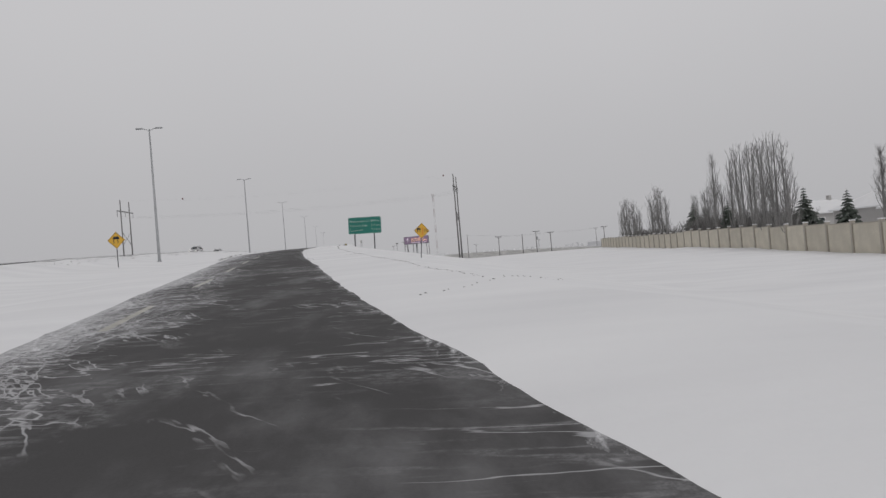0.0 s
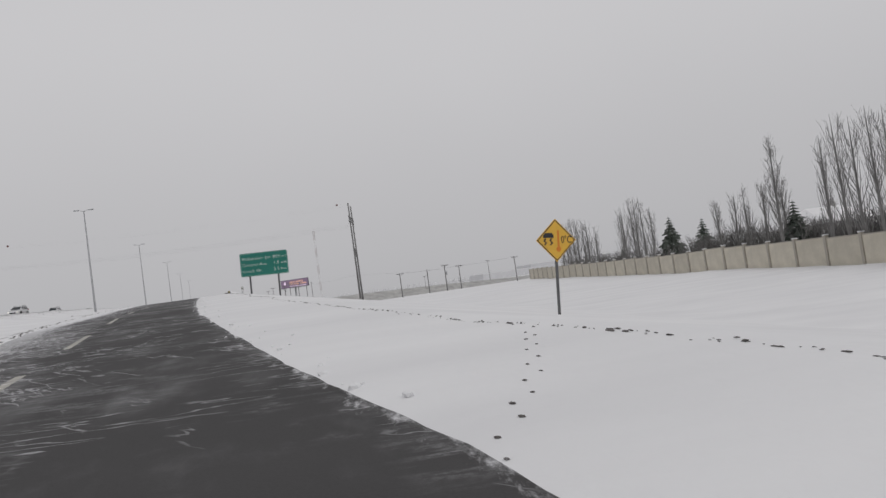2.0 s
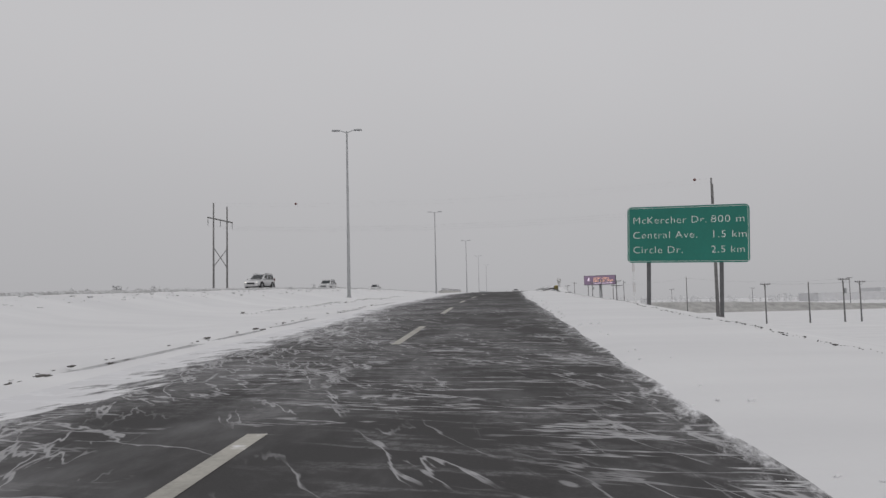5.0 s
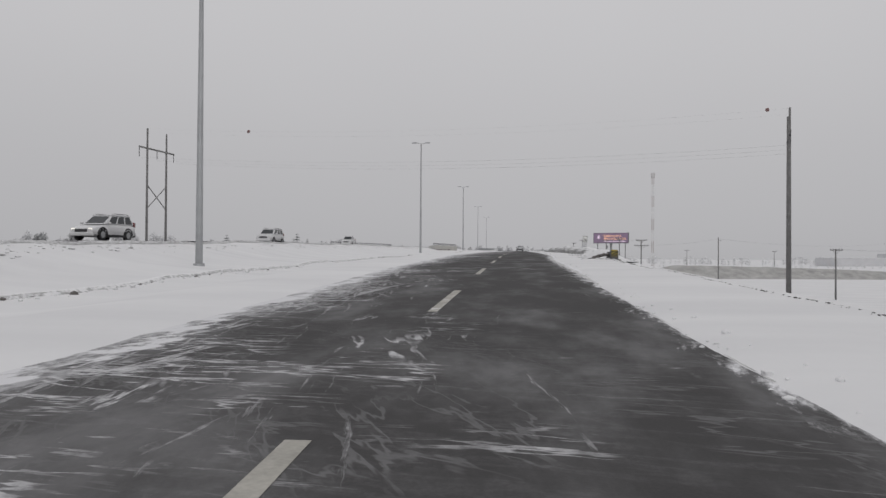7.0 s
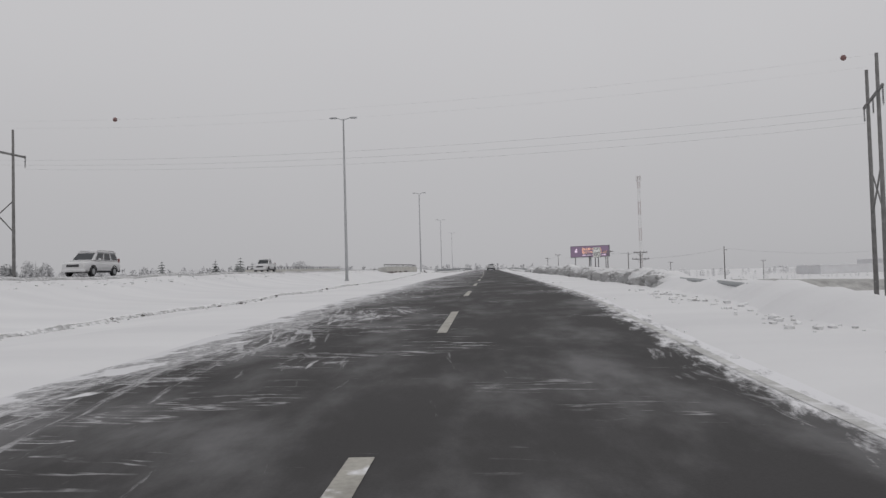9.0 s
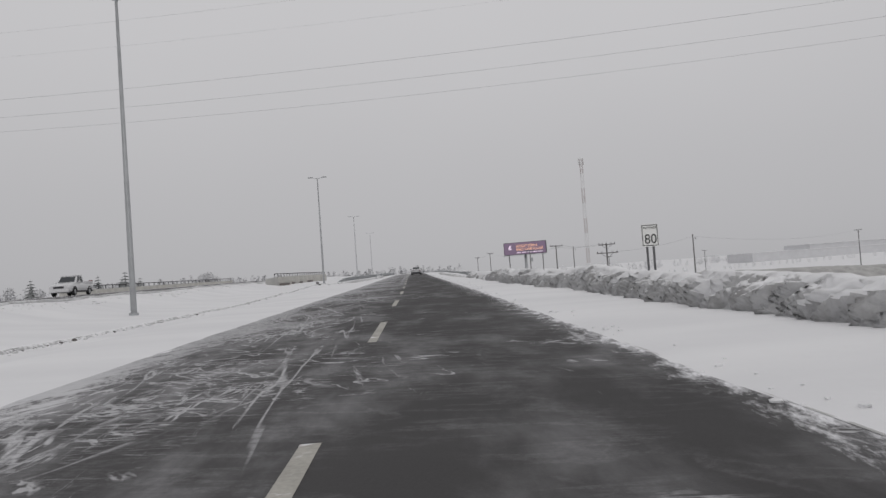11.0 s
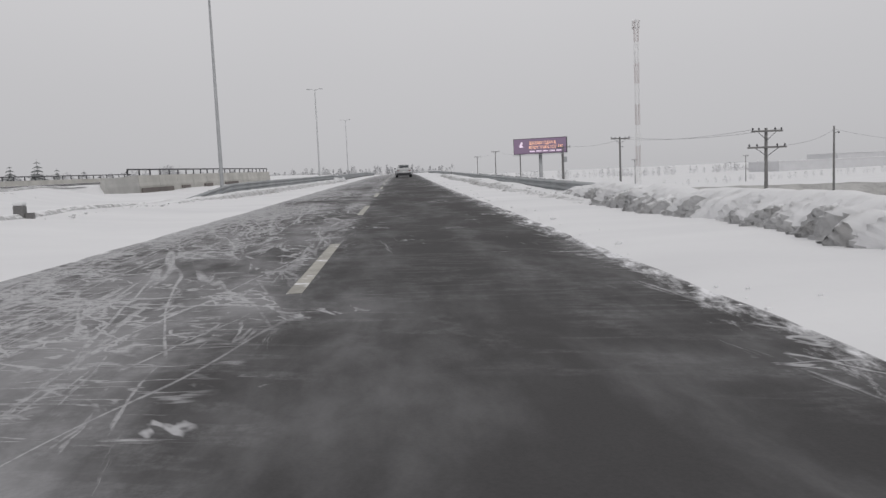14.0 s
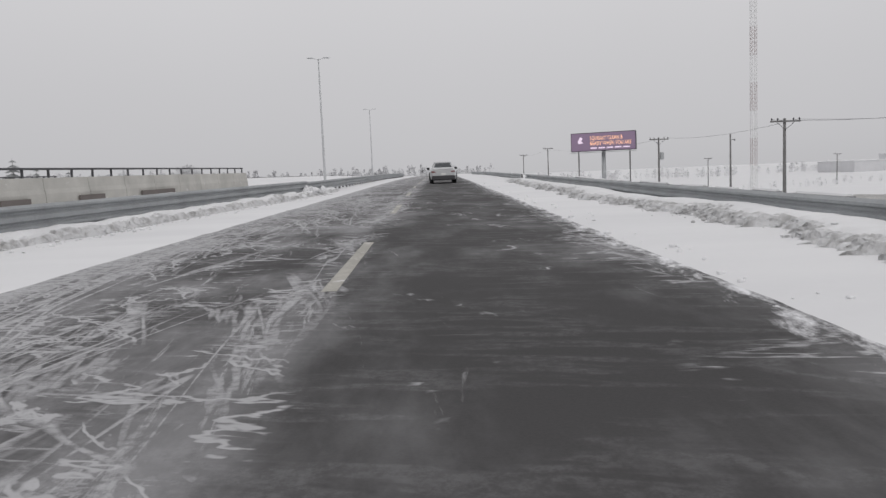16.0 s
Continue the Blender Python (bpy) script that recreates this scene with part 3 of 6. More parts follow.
# ---------------------------------------------------------------- builders
def writing(name, text, size, mat, parent, at, width=None, turn=(90, 0, 0), thin=0.0):
    """Raised lettering in the built-in font, facing -y."""
    cu = bpy.data.curves.new(name, "FONT")
    cu.body, cu.size, cu.extrude, cu.resolution_u = text, size, 0.003, 3
    cu.offset, cu.space_character = -0.018 * size * thin, 1.0 + 0.1 * thin
    tmp = bpy.data.objects.new(name, cu)
    scene.collection.objects.link(tmp)
    bpy.context.view_layer.update()
    me = bpy.data.meshes.new_from_object(tmp.evaluated_get(bpy.context.evaluated_depsgraph_get()))
    bpy.data.objects.remove(tmp)
    bpy.data.curves.remove(cu)
    if width:
        xs = [v.co.x for v in me.vertices]
        k = width / (max(xs) - min(xs))
        for v in me.vertices:
            v.co.x *= k
    # one mesh a letter: loose pieces that overlap sideways belong together
    root = list(range(len(me.vertices)))

    def find(i):
        while root[i] != i:
            root[i] = root[root[i]]
            i = root[i]
        return i
    for e in me.edges:
        root[find(e.vertices[0])] = find(e.vertices[1])
    spans = {}
    for v in me.vertices:
        r = find(v.index)
        lo, hi = spans.get(r, (9e9, -9e9))
        spans[r] = (min(lo, v.co.x), max(hi, v.co.x))
    letters = []
    for r, (lo, hi) in sorted(spans.items(), key=lambda s: s[1]):
        if letters and lo < letters[-1][1] - 0.3 * (hi - lo):
            letters[-1][0].add(r)
            letters[-1][1] = max(hi, letters[-1][1])
        else:
            letters.append([{r}, hi])
    for roots, _ in letters:
        keep = [v.index for v in me.vertices if find(v.index) in roots]
        at_new = {i: k for k, i in enumerate(keep)}
        lm = bpy.data.meshes.new("letter")
        lm.from_pydata([me.vertices[i].co[:] for i in keep], [], [[at_new[i] for i in f.vertices] for f in me.polygons if f.vertices[0] in at_new])
        lm.materials.append(mat)
        ob = new("letter", lm)
        ob.parent = parent
        ob.matrix_basis = pose(*at, *turn)
    bpy.data.meshes.remove(me)


def plate(bm, cx, cz, w, h, y0, y1, corner=0.05):
    """A flat panel with rounded corners, from y0 (front) to y1."""
    front, back = [], []
    for sx, sz, a0 in ((1, 1, 0), (-1, 1, 90), (-1, -1, 180), (1, -1, 270)):
        for k in range(4):
            a = radians(a0 + 30 * k)
            x = cx + sx * (w / 2 - corner) + corner * math.cos(a)
            z = cz + sz * (h / 2 - corner) + corner * math.sin(a)
            front.append(bm.verts.new((x, y0, z)))
            back.append(bm.verts.new((x, y1, z)))
    bm.faces.new(front)
    bm.faces.new(back[::-1])
    n = len(front)
    for k in range(n):
        bm.faces.new((front[k], back[k], back[(k + 1) % n], front[(k + 1) % n]))
    return bm


def poly(bm, pts, y0, y1):
    """A flat shape of (x, z) points from y0 (front) to y1."""
    f = [bm.verts.new((x, y0, z)) for x, z in pts]
    b = [bm.verts.new((x, y1, z)) for x, z in pts]
    bm.faces.new(f)
    bm.faces.new(b[::-1])
    for k in range(len(pts)):
        bm.faces.new((f[k], b[k], b[(k + 1) % len(pts)], f[(k + 1) % len(pts)]))
    bmesh.ops.recalc_face_normals(bm, faces=bm.faces)
    return bm


def ring(bm, outer, inner, y0, y1):
    fo = [bm.verts.new((x, y0, z)) for x, z in outer]
    fi = [bm.verts.new((x, y0, z)) for x, z in inner]
    bo = [bm.verts.new((x, y1, z)) for x, z in outer]
    n = len(outer)
    for k in range(n):
        j = (k + 1) % n
        bm.faces.new((fo[k], fo[j], fi[j], fi[k]))
        bm.faces.new((fo[k], bo[k], bo[j], fo[j]))
    return bm


def street_lamp(x, y, z, h=14.3, steel=None):
    t = thing("street_lamp", "tall galvanised street lamp with two arms on a steel pole", "street lamp", (x, y, z), group="median street lamps")
    steel = steel or M_STEEL
    part("pole", tube(B(), [(0, 0, -0.3), (0, 0, 0.4), (0, 0, h)], [0.15, 0.15, 0.07], 12), steel, t, smooth=True)
    part("base_flange", tube(B(), [(0, 0, -0.1), (0, 0, 0.12)], [0.24, 0.22], 12), steel, t)
    for s in (-1, 1):
        arm = part("arm", tube(B(), [(0, 0, h - 0.1), (s * 0.5, 0, h + 0.06), (s * 0.75, 0, h + 0.1)], [0.04, 0.035, 0.03], 8), steel, t)
        bm = box(B(), (min(s * 0.62, s * 1.32), -0.16, h + 0.04), (max(s * 0.62, s * 1.32), 0.16, h + 0.17), 0.04)
        part("lamp_head", bm, steel, arm)
    return t


def diamond_sign(x, y, z0, zc, side, cold):
    """Amber warning diamond with a skidding car; cold: with the thermometer as well."""
    label = "amber diamond warning sign for a slippery road below freezing" if cold else "amber diamond warning sign with a skidding car symbol"
    t = thing("warning_sign", label, "road sign", (x, y, z0), 0)
    if cold:
        t.matrix_basis = pose(x - 0.25, y, z0, 0, 5.5, 0)
    c = zc - z0
    part("post", box(B(), (-0.03, 0.02, -0.4), (0.03, 0.08, c + 0.3), 0.008), M_POST, t)
    d = side * 0.7071
    r = d * 0.95
    part("sign_plate", poly(B(), [(0, c + d), (-d, c), (0, c - d), (d, c)], 0.0, 0.015), M_YELLOW, t)
    q, q2 = d * 0.955, d * 0.905
    part("border", ring(B(), [(0, c + q), (-q, c), (0, c - q), (q, c)], [(0, c + q2), (-q2, c), (0, c - q2), (q2, c)], -0.005, 0.0), M_BLACK, t, "black border line")
    k = side / 0.75
    ox = -0.2 * k if cold else 0.0
    s = 0.8 if cold else 1.15
    def at(px, pz):
        return (ox + px * s * k, c + 0.06 * k + pz * s * k)
    bm = poly(B(), [at(-0.17, 0.0), at(-0.17, 0.07), at(-0.11, 0.15), at(0.11, 0.15), at(0.17, 0.07), at(0.17, 0.0)], -0.006, 0.0)
    part("car_symbol", bm, M_BLACK, t, "black skidding car symbol")
    for sx in (-1, 1):
        pts = [at(sx * 0.10, -0.02), at(sx * 0.10 - 0.05, -0.09), at(sx * 0.10 + 0.02, -0.15), at(sx * 0.10 - 0.04, -0.22)]
        bm = B()
        for a, b in zip(pts, pts[1:]):
            w = 0.022 * k
            poly(bm, [(a[0] - w, a[1]), (a[0] + w, a[1]), (b[0] + w, b[1]), (b[0] - w, b[1])], -0.006, 0.0)
        part("skid_mark", bm, M_BLACK, t)
    if cold:
        bm = B()
        poly(bm, [(0.035, c - 0.2), (0.035, c + 0.24), (0.085, c + 0.24), (0.085, c - 0.2)], -0.006, 0.0)
        poly(bm, [(0.06 + 0.065 * math.cos(a), c - 0.22 + 0.065 * math.sin(a)) for a in [j * math.tau / 12 for j in range(12)]], -0.007, 0.0)
        part("thermometer_symbol", bm, M_ORANGE, t, "orange thermometer symbol")
        writing("writing", "0°C", 0.25, M_BLACK, t, (0.13, -0.004, c - 0.07), 0.27)
    return t


def guide_sign():
    a, b = Vector((0.35, 124.4, 0)), Vector((5.55, 122.7, 0))
    turn = math.degrees(math.atan2(b.y - a.y, b.x - a.x))
    t = thing("guide_sign", "large green road guide sign with white lettering on two posts", "road sign", (2.95, 123.55, 4.3), turn)
    t.matrix_basis = pose(2.82, 123.55, 4.3, 0, 2.0, turn)
    w, h, c = 5.45, 2.65, 3.9
    part("sign_panel", plate(B(), 0, c, w, h, 0.0, 0.06, 0.18), M_GREEN, t)
    bm = B()
    for x0, z0, x1, z1 in ((-w / 2 + 0.06, c + h / 2 - 0.075, w / 2 - 0.06, c + h / 2 - 0.06), (-w / 2 + 0.06, c - h / 2 + 0.06, w / 2 - 0.06, c - h / 2 + 0.075),
                           (-w / 2 + 0.06, c - h / 2 + 0.075, -w / 2 + 0.075, c + h / 2 - 0.075), (w / 2 - 0.075, c - h / 2 + 0.075, w / 2 - 0.06, c + h / 2 - 0.075)):
        box(bm, (x0, -0.006, z0), (x1, 0.0, z1))
    part("border", bm, M_WHITE, t, "white border line")
    for x in (-1.75, 1.5):
        part("post", box(B(), (x - 0.09, 0.06, -1.4), (x + 0.09, 0.2, c + h / 2 - 0.1), 0.015), M_POST, t)
    for n, (txt, dist) in enumerate((("McKercher Dr.", "800 m"), ("Central Ave.", "1.5 km"), ("Circle Dr.", "2.5 km"))):
        z = c + 0.52 - 0.70 * n
        writing("writing", txt, 0.47, M_WHITE, t, (-2.48, -0.004, z), (3.3, 2.9, 2.25)[n], thin=1.0)
        writing("writing", dist, 0.47, M_WHITE, t, (1.05, -0.004, z), 1.42, thin=1.0)
    part("snow_cap", box(B(), (-w / 2 + 0.15, -0.01, c + h / 2), (w / 2 - 0.15, 0.07, c + h / 2 + 0.035), 0.012), M_SNOW, t, "thin strip of snow")
    return t


def speed_sign(x, y, z0, ztop):
    t = thing("speed_limit_sign", "white speed limit sign with black numerals on twin posts", "road sign", (x, y, z0))
    h = ztop - z0
    for px in (-0.12, 0.12):
        part("post", box(B(), (px - 0.035, 0.02, -0.5), (px + 0.035, 0.09, h - 0.1), 0.008), M_POST, t)
    part("sign_plate", plate(B(), 0, h - 0.42, 0.62, 0.82, 0.0, 0.015, 0.05), M_WHITE, t)
    part("border", ring(B(), [(-0.29, h - 0.80), (0.29, h - 0.80), (0.29, h - 0.04), (-0.29, h - 0.04)], [(-0.265, h - 0.775), (0.265, h - 0.775), (0.265, h - 0.065), (-0.265, h - 0.065)], -0.005, 0.0), M_BLACK, t)
    writing("writing", "80", 0.50, M_BLACK, t, (-0.22, -0.004, h - 0.72), 0.44)
    writing("writing", "MAXIMUM", 0.12, M_BLACK, t, (-0.235, -0.004, h - 0.19), 0.47)
    return t


def h_frame(p, q, tops, base, label):
    """Two wooden poles with a crossarm, insulator strings and an X brace."""
    p, q = Vector((*p, 0)), Vector((*q, 0))
    t = thing("transmission_tower", label, "power pole", (p.x, p.y, base))
    d = (q - p)
    u = d.normalized()
    hp, hq = tops[0] - base, tops[1] - base
    for o, h in ((Vector(), hp), (d, hq)):
        part("pole", tube(B(), [o + Vector((0, 0, -0.5)), o + Vector((0, 0, h))], [0.26, 0.16], 10), M_WOOD, t, smooth=True)
    za, zb = hp - 3.6, hq - 3.6
    bm = B()
    sweep(bm, [-u * 2.2 + Vector((0, 0, za)), d + u * 2.2 + Vector((0, 0, zb))], [(-0.1, -0.14), (0.1, -0.14), (0.1, 0.14), (-0.1, 0.14)])
    part("crossarm", bm, M_WOOD, t)
    for f in (-2.1, d.length / 2, d.length + 2.1):
        o = u * f
        bm = B()
        for k in range(8):
            tube(bm, [o + Vector((0, 0, za - 0.2 - 0.2 * k)), o + Vector((0, 0, za - 0.33 - 0.2 * k))], [0.05, 0.11], 8)
        tube(bm, [o + Vector((0, 0, za)), o + Vector((0, 0, za - 1.9))], 0.02, 5)
        part("insulator_string", bm, M_DARKSTEEL, t)
    lo, hi = hp * 0.43, hp * 0.60
    for z0, z1 in ((lo, hi), (hi, lo)):
        part("brace", tube(B(), [Vector((0, 0, z0)), d + Vector((0, 0, z1))], 0.09, 6), M_WOOD, t)
    return t


def wire(p, q, sag, r=0.025, label="thin dark overhead power cable", name="power_line"):
    p, q = Vector(p), Vector(q)
    pts = [p.lerp(q, k / 24) - Vector((0, 0, sag * 4 * (k / 24) * (1 - k / 24))) for k in range(25)]
    ob = part(name, tube(B(), pts, r, 5), M_WIRE)
    return tagged(ob, label, "power line", "overhead cables")


def utility_pole(x, y, ztop, z0, arms=1, lamp=False, can=False, width=2.6, turn=0.0):
    label = "weathered wooden utility pole" + (" with two crossarms" if arms == 2 else " with one crossarm" if arms == 1 else " without crossarm") + (" and a transformer" if can else " and a small lamp" if lamp else "")
    t = thing("utility_pole", label, "utility pole", (x, y, z0), turn, "utility poles")
    h = ztop - z0
    part("pole", tube(B(), [(0, 0, -0.4), (0, 0, h)], [0.17, 0.11], 10), M_WOOD, t, smooth=True)
    for k in range(arms):
        z = h - 0.25 - 1.25 * k
        w = width if k == 0 else width * 1.25
        arm = part("crossarm", box(B(), (-w / 2, -0.22, z - 0.07), (w / 2, -0.10, z + 0.07), 0.01), M_WOOD, t)
        for s in (-1, 1):
            part("brace", tube(B(), [(s * w * 0.3, -0.16, z - 0.05), (0, -0.14, z - 0.7)], 0.022, 5), M_DARKSTEEL, t)
            for f in (0.46, 0.26):
                part("insulator", tube(B(), [(s * w * f, -0.16, z + 0.07), (s * w * f, -0.16, z + 0.15), (s * w * f, -0.16, z + 0.27)], [0.03, 0.075, 0.045], 8), M_DARKSTEEL, arm)
    if can:
        part("transformer", tube(B(), [(0.42, -0.05, h - 2.9), (0.42, -0.05, h - 2.85), (0.42, -0.05, h - 2.0), (0.42, -0.05, h - 1.93)], [0.2, 0.26, 0.26, 0.18], 12), M_STEEL, t)
    if lamp:
        part("lamp", tube(B(), [(0, 0, h - 0.9), (0.4, -0.1, h - 0.75), (0.62, -0.15, h - 0.85)], [0.03, 0.03, 0.13], 8), M_DARKSTEEL, t)
    return t


def lattice_tower(x, y, z0, ztop):
    t = thing("radio_mast", "tall guyed lattice mast with red and white bands", "radio mast", (x, y, z0))
    h = ztop - z0
    half, n = 0.35, 9
    step = h / n
    cs = [(-half, -half), (half, -half), (half, half), (-half, half)]
    for i in range(n):
        mat = M_MASTRED if i % 2 == 0 else M_MASTWHITE
        bm = B()
        z = i * step
        for k in range(4):
            a, c = cs[k], cs[(k + 1) % 4]
            tube(bm, [(*a, z), (*a, z + step)], 0.04, 5)
            m = 7
            for j in range(m):
                za, zb = z + step * j / m, z + step * (j + 1) / m
                tube(bm, [(*a, za), (*c, zb)], 0.022, 4)
                tube(bm, [(*a, za), (*c, za)], 0.022, 4)
        part("mast_section", bm, mat, t)
    for a in (20, 140, 260):
        ca, sa = math.cos(radians(a)), math.sin(radians(a))
        part("antenna", box(B(), (ca * 0.7 - 0.12, sa * 0.7 - 0.12, h - 1.7), (ca * 0.7 + 0.12, sa * 0.7 + 0.12, h + 0.1), 0.04), M_MASTWHITE, t)
    part("platform", ring_floor(h - 1.2, 0.75), M_MASTWHITE, t)
    part("footing", box(B(), (-1.4, -1.4, -1.0), (1.4, 1.4, 0.25), 0.05), M_CONCRETE, t)
    return t


def ring_floor(z, r):
    bm = B()
    for k in range(16):
        a, b = k * math.tau / 16, (k + 1) * math.tau / 16
        tube(bm, [(r * math.cos(a), r * math.sin(a), z), (r * math.cos(b), r * math.sin(b), z)], 0.05, 4)
        tube(bm, [(r * math.cos(a), r * math.sin(a), z + 1.0), (r * math.cos(b), r * math.sin(b), z + 1.0)], 0.035, 4)
    return bm


def billboard():
    a, b = Vector((34.7, 475.6, 0)), Vector((49.4, 469.2, 0))
    turn = math.degrees(math.atan2(b.y - a.y, b.x - a.x))
    m = (a + b) / 2
    z0 = 1.0
    t = thing("billboard", "wide digital billboard lit purple with orange lettering on a steel column", "billboard", (m.x, m.y, z0), turn)
    w, h, zb = 16.0, 4.6, 12.3
    part("cabinet", box(B(), (-w / 2, 0.0, zb), (w / 2, 1.0, zb + h), 0.06), M_DARKSTEEL, t)
    part("screen", box(B(), (-w / 2 + 0.15, -0.03, zb + 0.15), (w / 2 - 0.15, 0.0, zb + h - 0.15)), M_SCREEN, t, "glowing purple screen")
    writing("writing", "SQUEAKY CLEAN &", 1.35, M_SCREENTEXT, t, (-3.2, -0.04, zb + 2.75), 8.0)
    writing("writing", "READY WHEN YOU ARE", 1.35, M_SCREENTEXT, t, (-3.2, -0.04, zb + 1.45), 10.0)
    bm = B()
    for k in range(5):
        box(bm, (-3.1 + 2.0 * k, -0.045, zb + 0.6), (-1.5 + 2.0 * k, -0.03, zb + 0.95))
    part("small_print", bm, M_SCREENPALE, t, "pale line of unreadable small print")
    bm = poly(B(), [(-6.3, zb + 2.4), (-5.6, zb + 3.7), (-5.0, zb + 3.2), (-5.4, zb + 2.6), (-4.8, zb + 2.1), (-5.9, zb + 1.9)], -0.045, -0.03)
    part("emblem", bm, M_SCREENPALE, t, "pale emblem shape")
    part("column", tube(B(), [(0, 0.6, -1.5), (0, 0.6, zb + 0.3)], [0.6, 0.5], 14), M_STEEL, t, smooth=True)
    for x in (-6.2, 6.4):
        part("post", tube(B(), [(x, 0.7, -1.5), (x, 0.7, zb + 0.2)], 0.17, 8), M_WOOD, t)
    part("catwalk", box(B(), (-w / 2, -1.0, zb - 0.35), (w / 2, 0.1, zb - 0.22), 0.02), M_STEEL, t)
    return t


# corrugated guardrail profiles: (side, up), thin closed outlines
THRIE = [(0.0, 0.0), (-0.085, 0.05), (-0.085, 0.09), (-0.02, 0.13), (-0.02, 0.17), (-0.085, 0.21), (-0.085, 0.29), (-0.02, 0.33), (-0.02, 0.37), (-0.085, 0.41), (-0.085, 0.45), (0.0, 0.5)]


def guardrail(name, label, x_of, z_of, y0, y1, prof, flip=1, step=7.62, posts=True, group=""):
    """Corrugated beam in lapped sections on posts; flip turns its face."""
    t = thing(name, label, "guardrail", (x_of(y0), y0, z_of(y0)), group=group)
    o = Vector((x_of(y0), y0, z_of(y0)))
    n = max(1, round((y1 - y0) / step))
    outline = [(a * flip, u) for a, u in prof] + [((a + 0.012) * flip, u) for a, u in reversed(prof)]
    for k in range(n):
        a, b = y0 + (y1 - y0) * k / n, y0 + (y1 - y0) * (k + 1) / n + 0.1
        lift = 0.004 * (k % 2)
        line = [Vector((x_of(y) + lift, y, z_of(y))) - o for y in (a, (a + b) / 2, b)]
        bm = sweep(B(), line, outline)
        bmesh.ops.recalc_face_normals(bm, faces=bm.faces)
        part("rail_section", bm, M_RAIL, t)
    if posts:
        y = y0 + 0.6
        while y < y1:
            p = Vector((x_of(y), y, z_of(y))) - o
            h = prof[-1][1]
            part("post", box(B(), (p.x + 0.03 * flip - 0.06 + 0.06 * flip, p.y - 0.08, p.z - 0.75), (p.x + 0.03 * flip + 0.06 + 0.06 * flip, p.y + 0.08, p.z + h - 0.03), 0.01), M_WOOD, t)
            y += 1.905
    return t


def lumps(bm, x, y, z, r, flat=0.7, long=1.0):
    """One rough clod."""
    v = bmesh.ops.create_icosphere(bm, subdivisions=1, radius=r, matrix=Matrix.Translation((x, y, z)))["verts"]
    for k in v:
        d = k.co - Vector((x, y, z))
        d *= 1 + 0.55 * noise.noise(k.co * (1.1 / r))
        d.z *= flat
        d.y *= long
        k.co = Vector((x, y, z)) + d


def snow_bank(name, label, x_of, y0, y1, height, width, mats, rough=0.3, step=0.06, seed=0.0, sink=0.12, side=1, ends=(5, 6), face=True, h_of=None, base=None, grain=1.0, patchy=1.0, bare=14.5):
    """A ploughed bank: a sloping face of pillows and creases towards the road under a soft white crest."""
    if face:
        prof = [(-0.45, -0.2), (-0.28, 0.0)] + [(-0.16 + 0.62 * (k / 15) ** 1.25, 0.06 + 0.84 * (k / 15) ** 0.92) for k in range(16)] + [(0.56, 0.96), (0.70, 1.0), (0.9, 0.98), (1.15, 0.9), (1.5, 0.68), (1.9, 0.35), (2.3, 0.0), (2.7, -0.3)]
    else:
        prof = [(-1.2, -0.25), (-0.9, 0.0), (-0.6, 0.16), (-0.35, 0.34), (-0.1, 0.55), (0.15, 0.75), (0.4, 0.9), (0.7, 1.0), (1.0, 0.98), (1.4, 0.8), (1.8, 0.45), (2.2, 0.0), (2.6, -0.3)]
    rows = spaced(y0, y1, step) + [y1]
    n = len(prof)
    verts, faces, which = [], [], []

    def pillow(*v):
        return abs(noise.noise(Vector(v))) * 2.2 - 0.45
    base = base or road_z
    for y in rows:
        ground_z = base(y)
        end = smooth01((y - y0) / ends[0]) * smooth01((y1 - y) / ends[1])
        hgt = height * (h_of(y) if h_of else 1.0) * end * (0.95 + 0.22 * noise.noise(Vector((seed, y * 0.13, 0))) + 0.12 * noise.noise(Vector((seed + 5, y * 0.7, 0))) + 0.05 * noise.noise(Vector((seed + 6, y * 2.3, 0))))
        off = 0.7 * noise.noise(Vector((seed + 9, y * 0.12, 1))) + 0.35 * noise.noise(Vector((seed + 3, y * 0.5, 2)))
        for k, (a, u) in enumerate(prof):
            x = (off * end + a) * width
            z = ground_z - sink + u * hgt
            w = (1.0 if 1 <= k <= 14 else 0.55 if k <= 18 else 0.2) if face else 0.3
            q = (y + 0.75 * u * hgt) * grain
            r = u * hgt * grain
            big = pillow(seed, q * 0.9, r * 0.8)
            mid = pillow(seed + 4, q * 2.2, r * 0.45)
            thin = pillow(seed + 14, q * 4.6, r * 0.7)
            small = noise.noise(Vector((seed + 8, q * 10.0, r * 3.0)))
            x -= rough * w * (0.24 * big + 0.28 * mid + 0.32 * thin + 0.14 * small) * end
            z += rough * w * (0.10 * mid + 0.12 * thin + 0.08 * small) * end
            verts.append((x_of(y) + side * x, y, z))
    for j in range(len(rows) - 1):
        y = rows[j]
        top = bare + patchy * (9.0 * noise.noise(Vector((seed + 31, y * 0.45, 0))) + 6.0 * noise.noise(Vector((seed + 33, y * 1.5, 0))))
        for i in range(n - 1):
            a = j * n + i
            faces.append((a, a + 1, a + n + 1, a + n))
            which.append(1 if face and 1 <= i <= top else 0)
    me = bpy.data.meshes.new(name)
    me.from_pydata(verts, [], faces)
    for m in mats:
        me.materials.append(m)
    me.polygons.foreach_set("material_index", which)
    me.polygons.foreach_set("use_smooth", [True] * len(me.polygons))
    return tagged(new(name, me), label, "snow bank", kind="stuff")


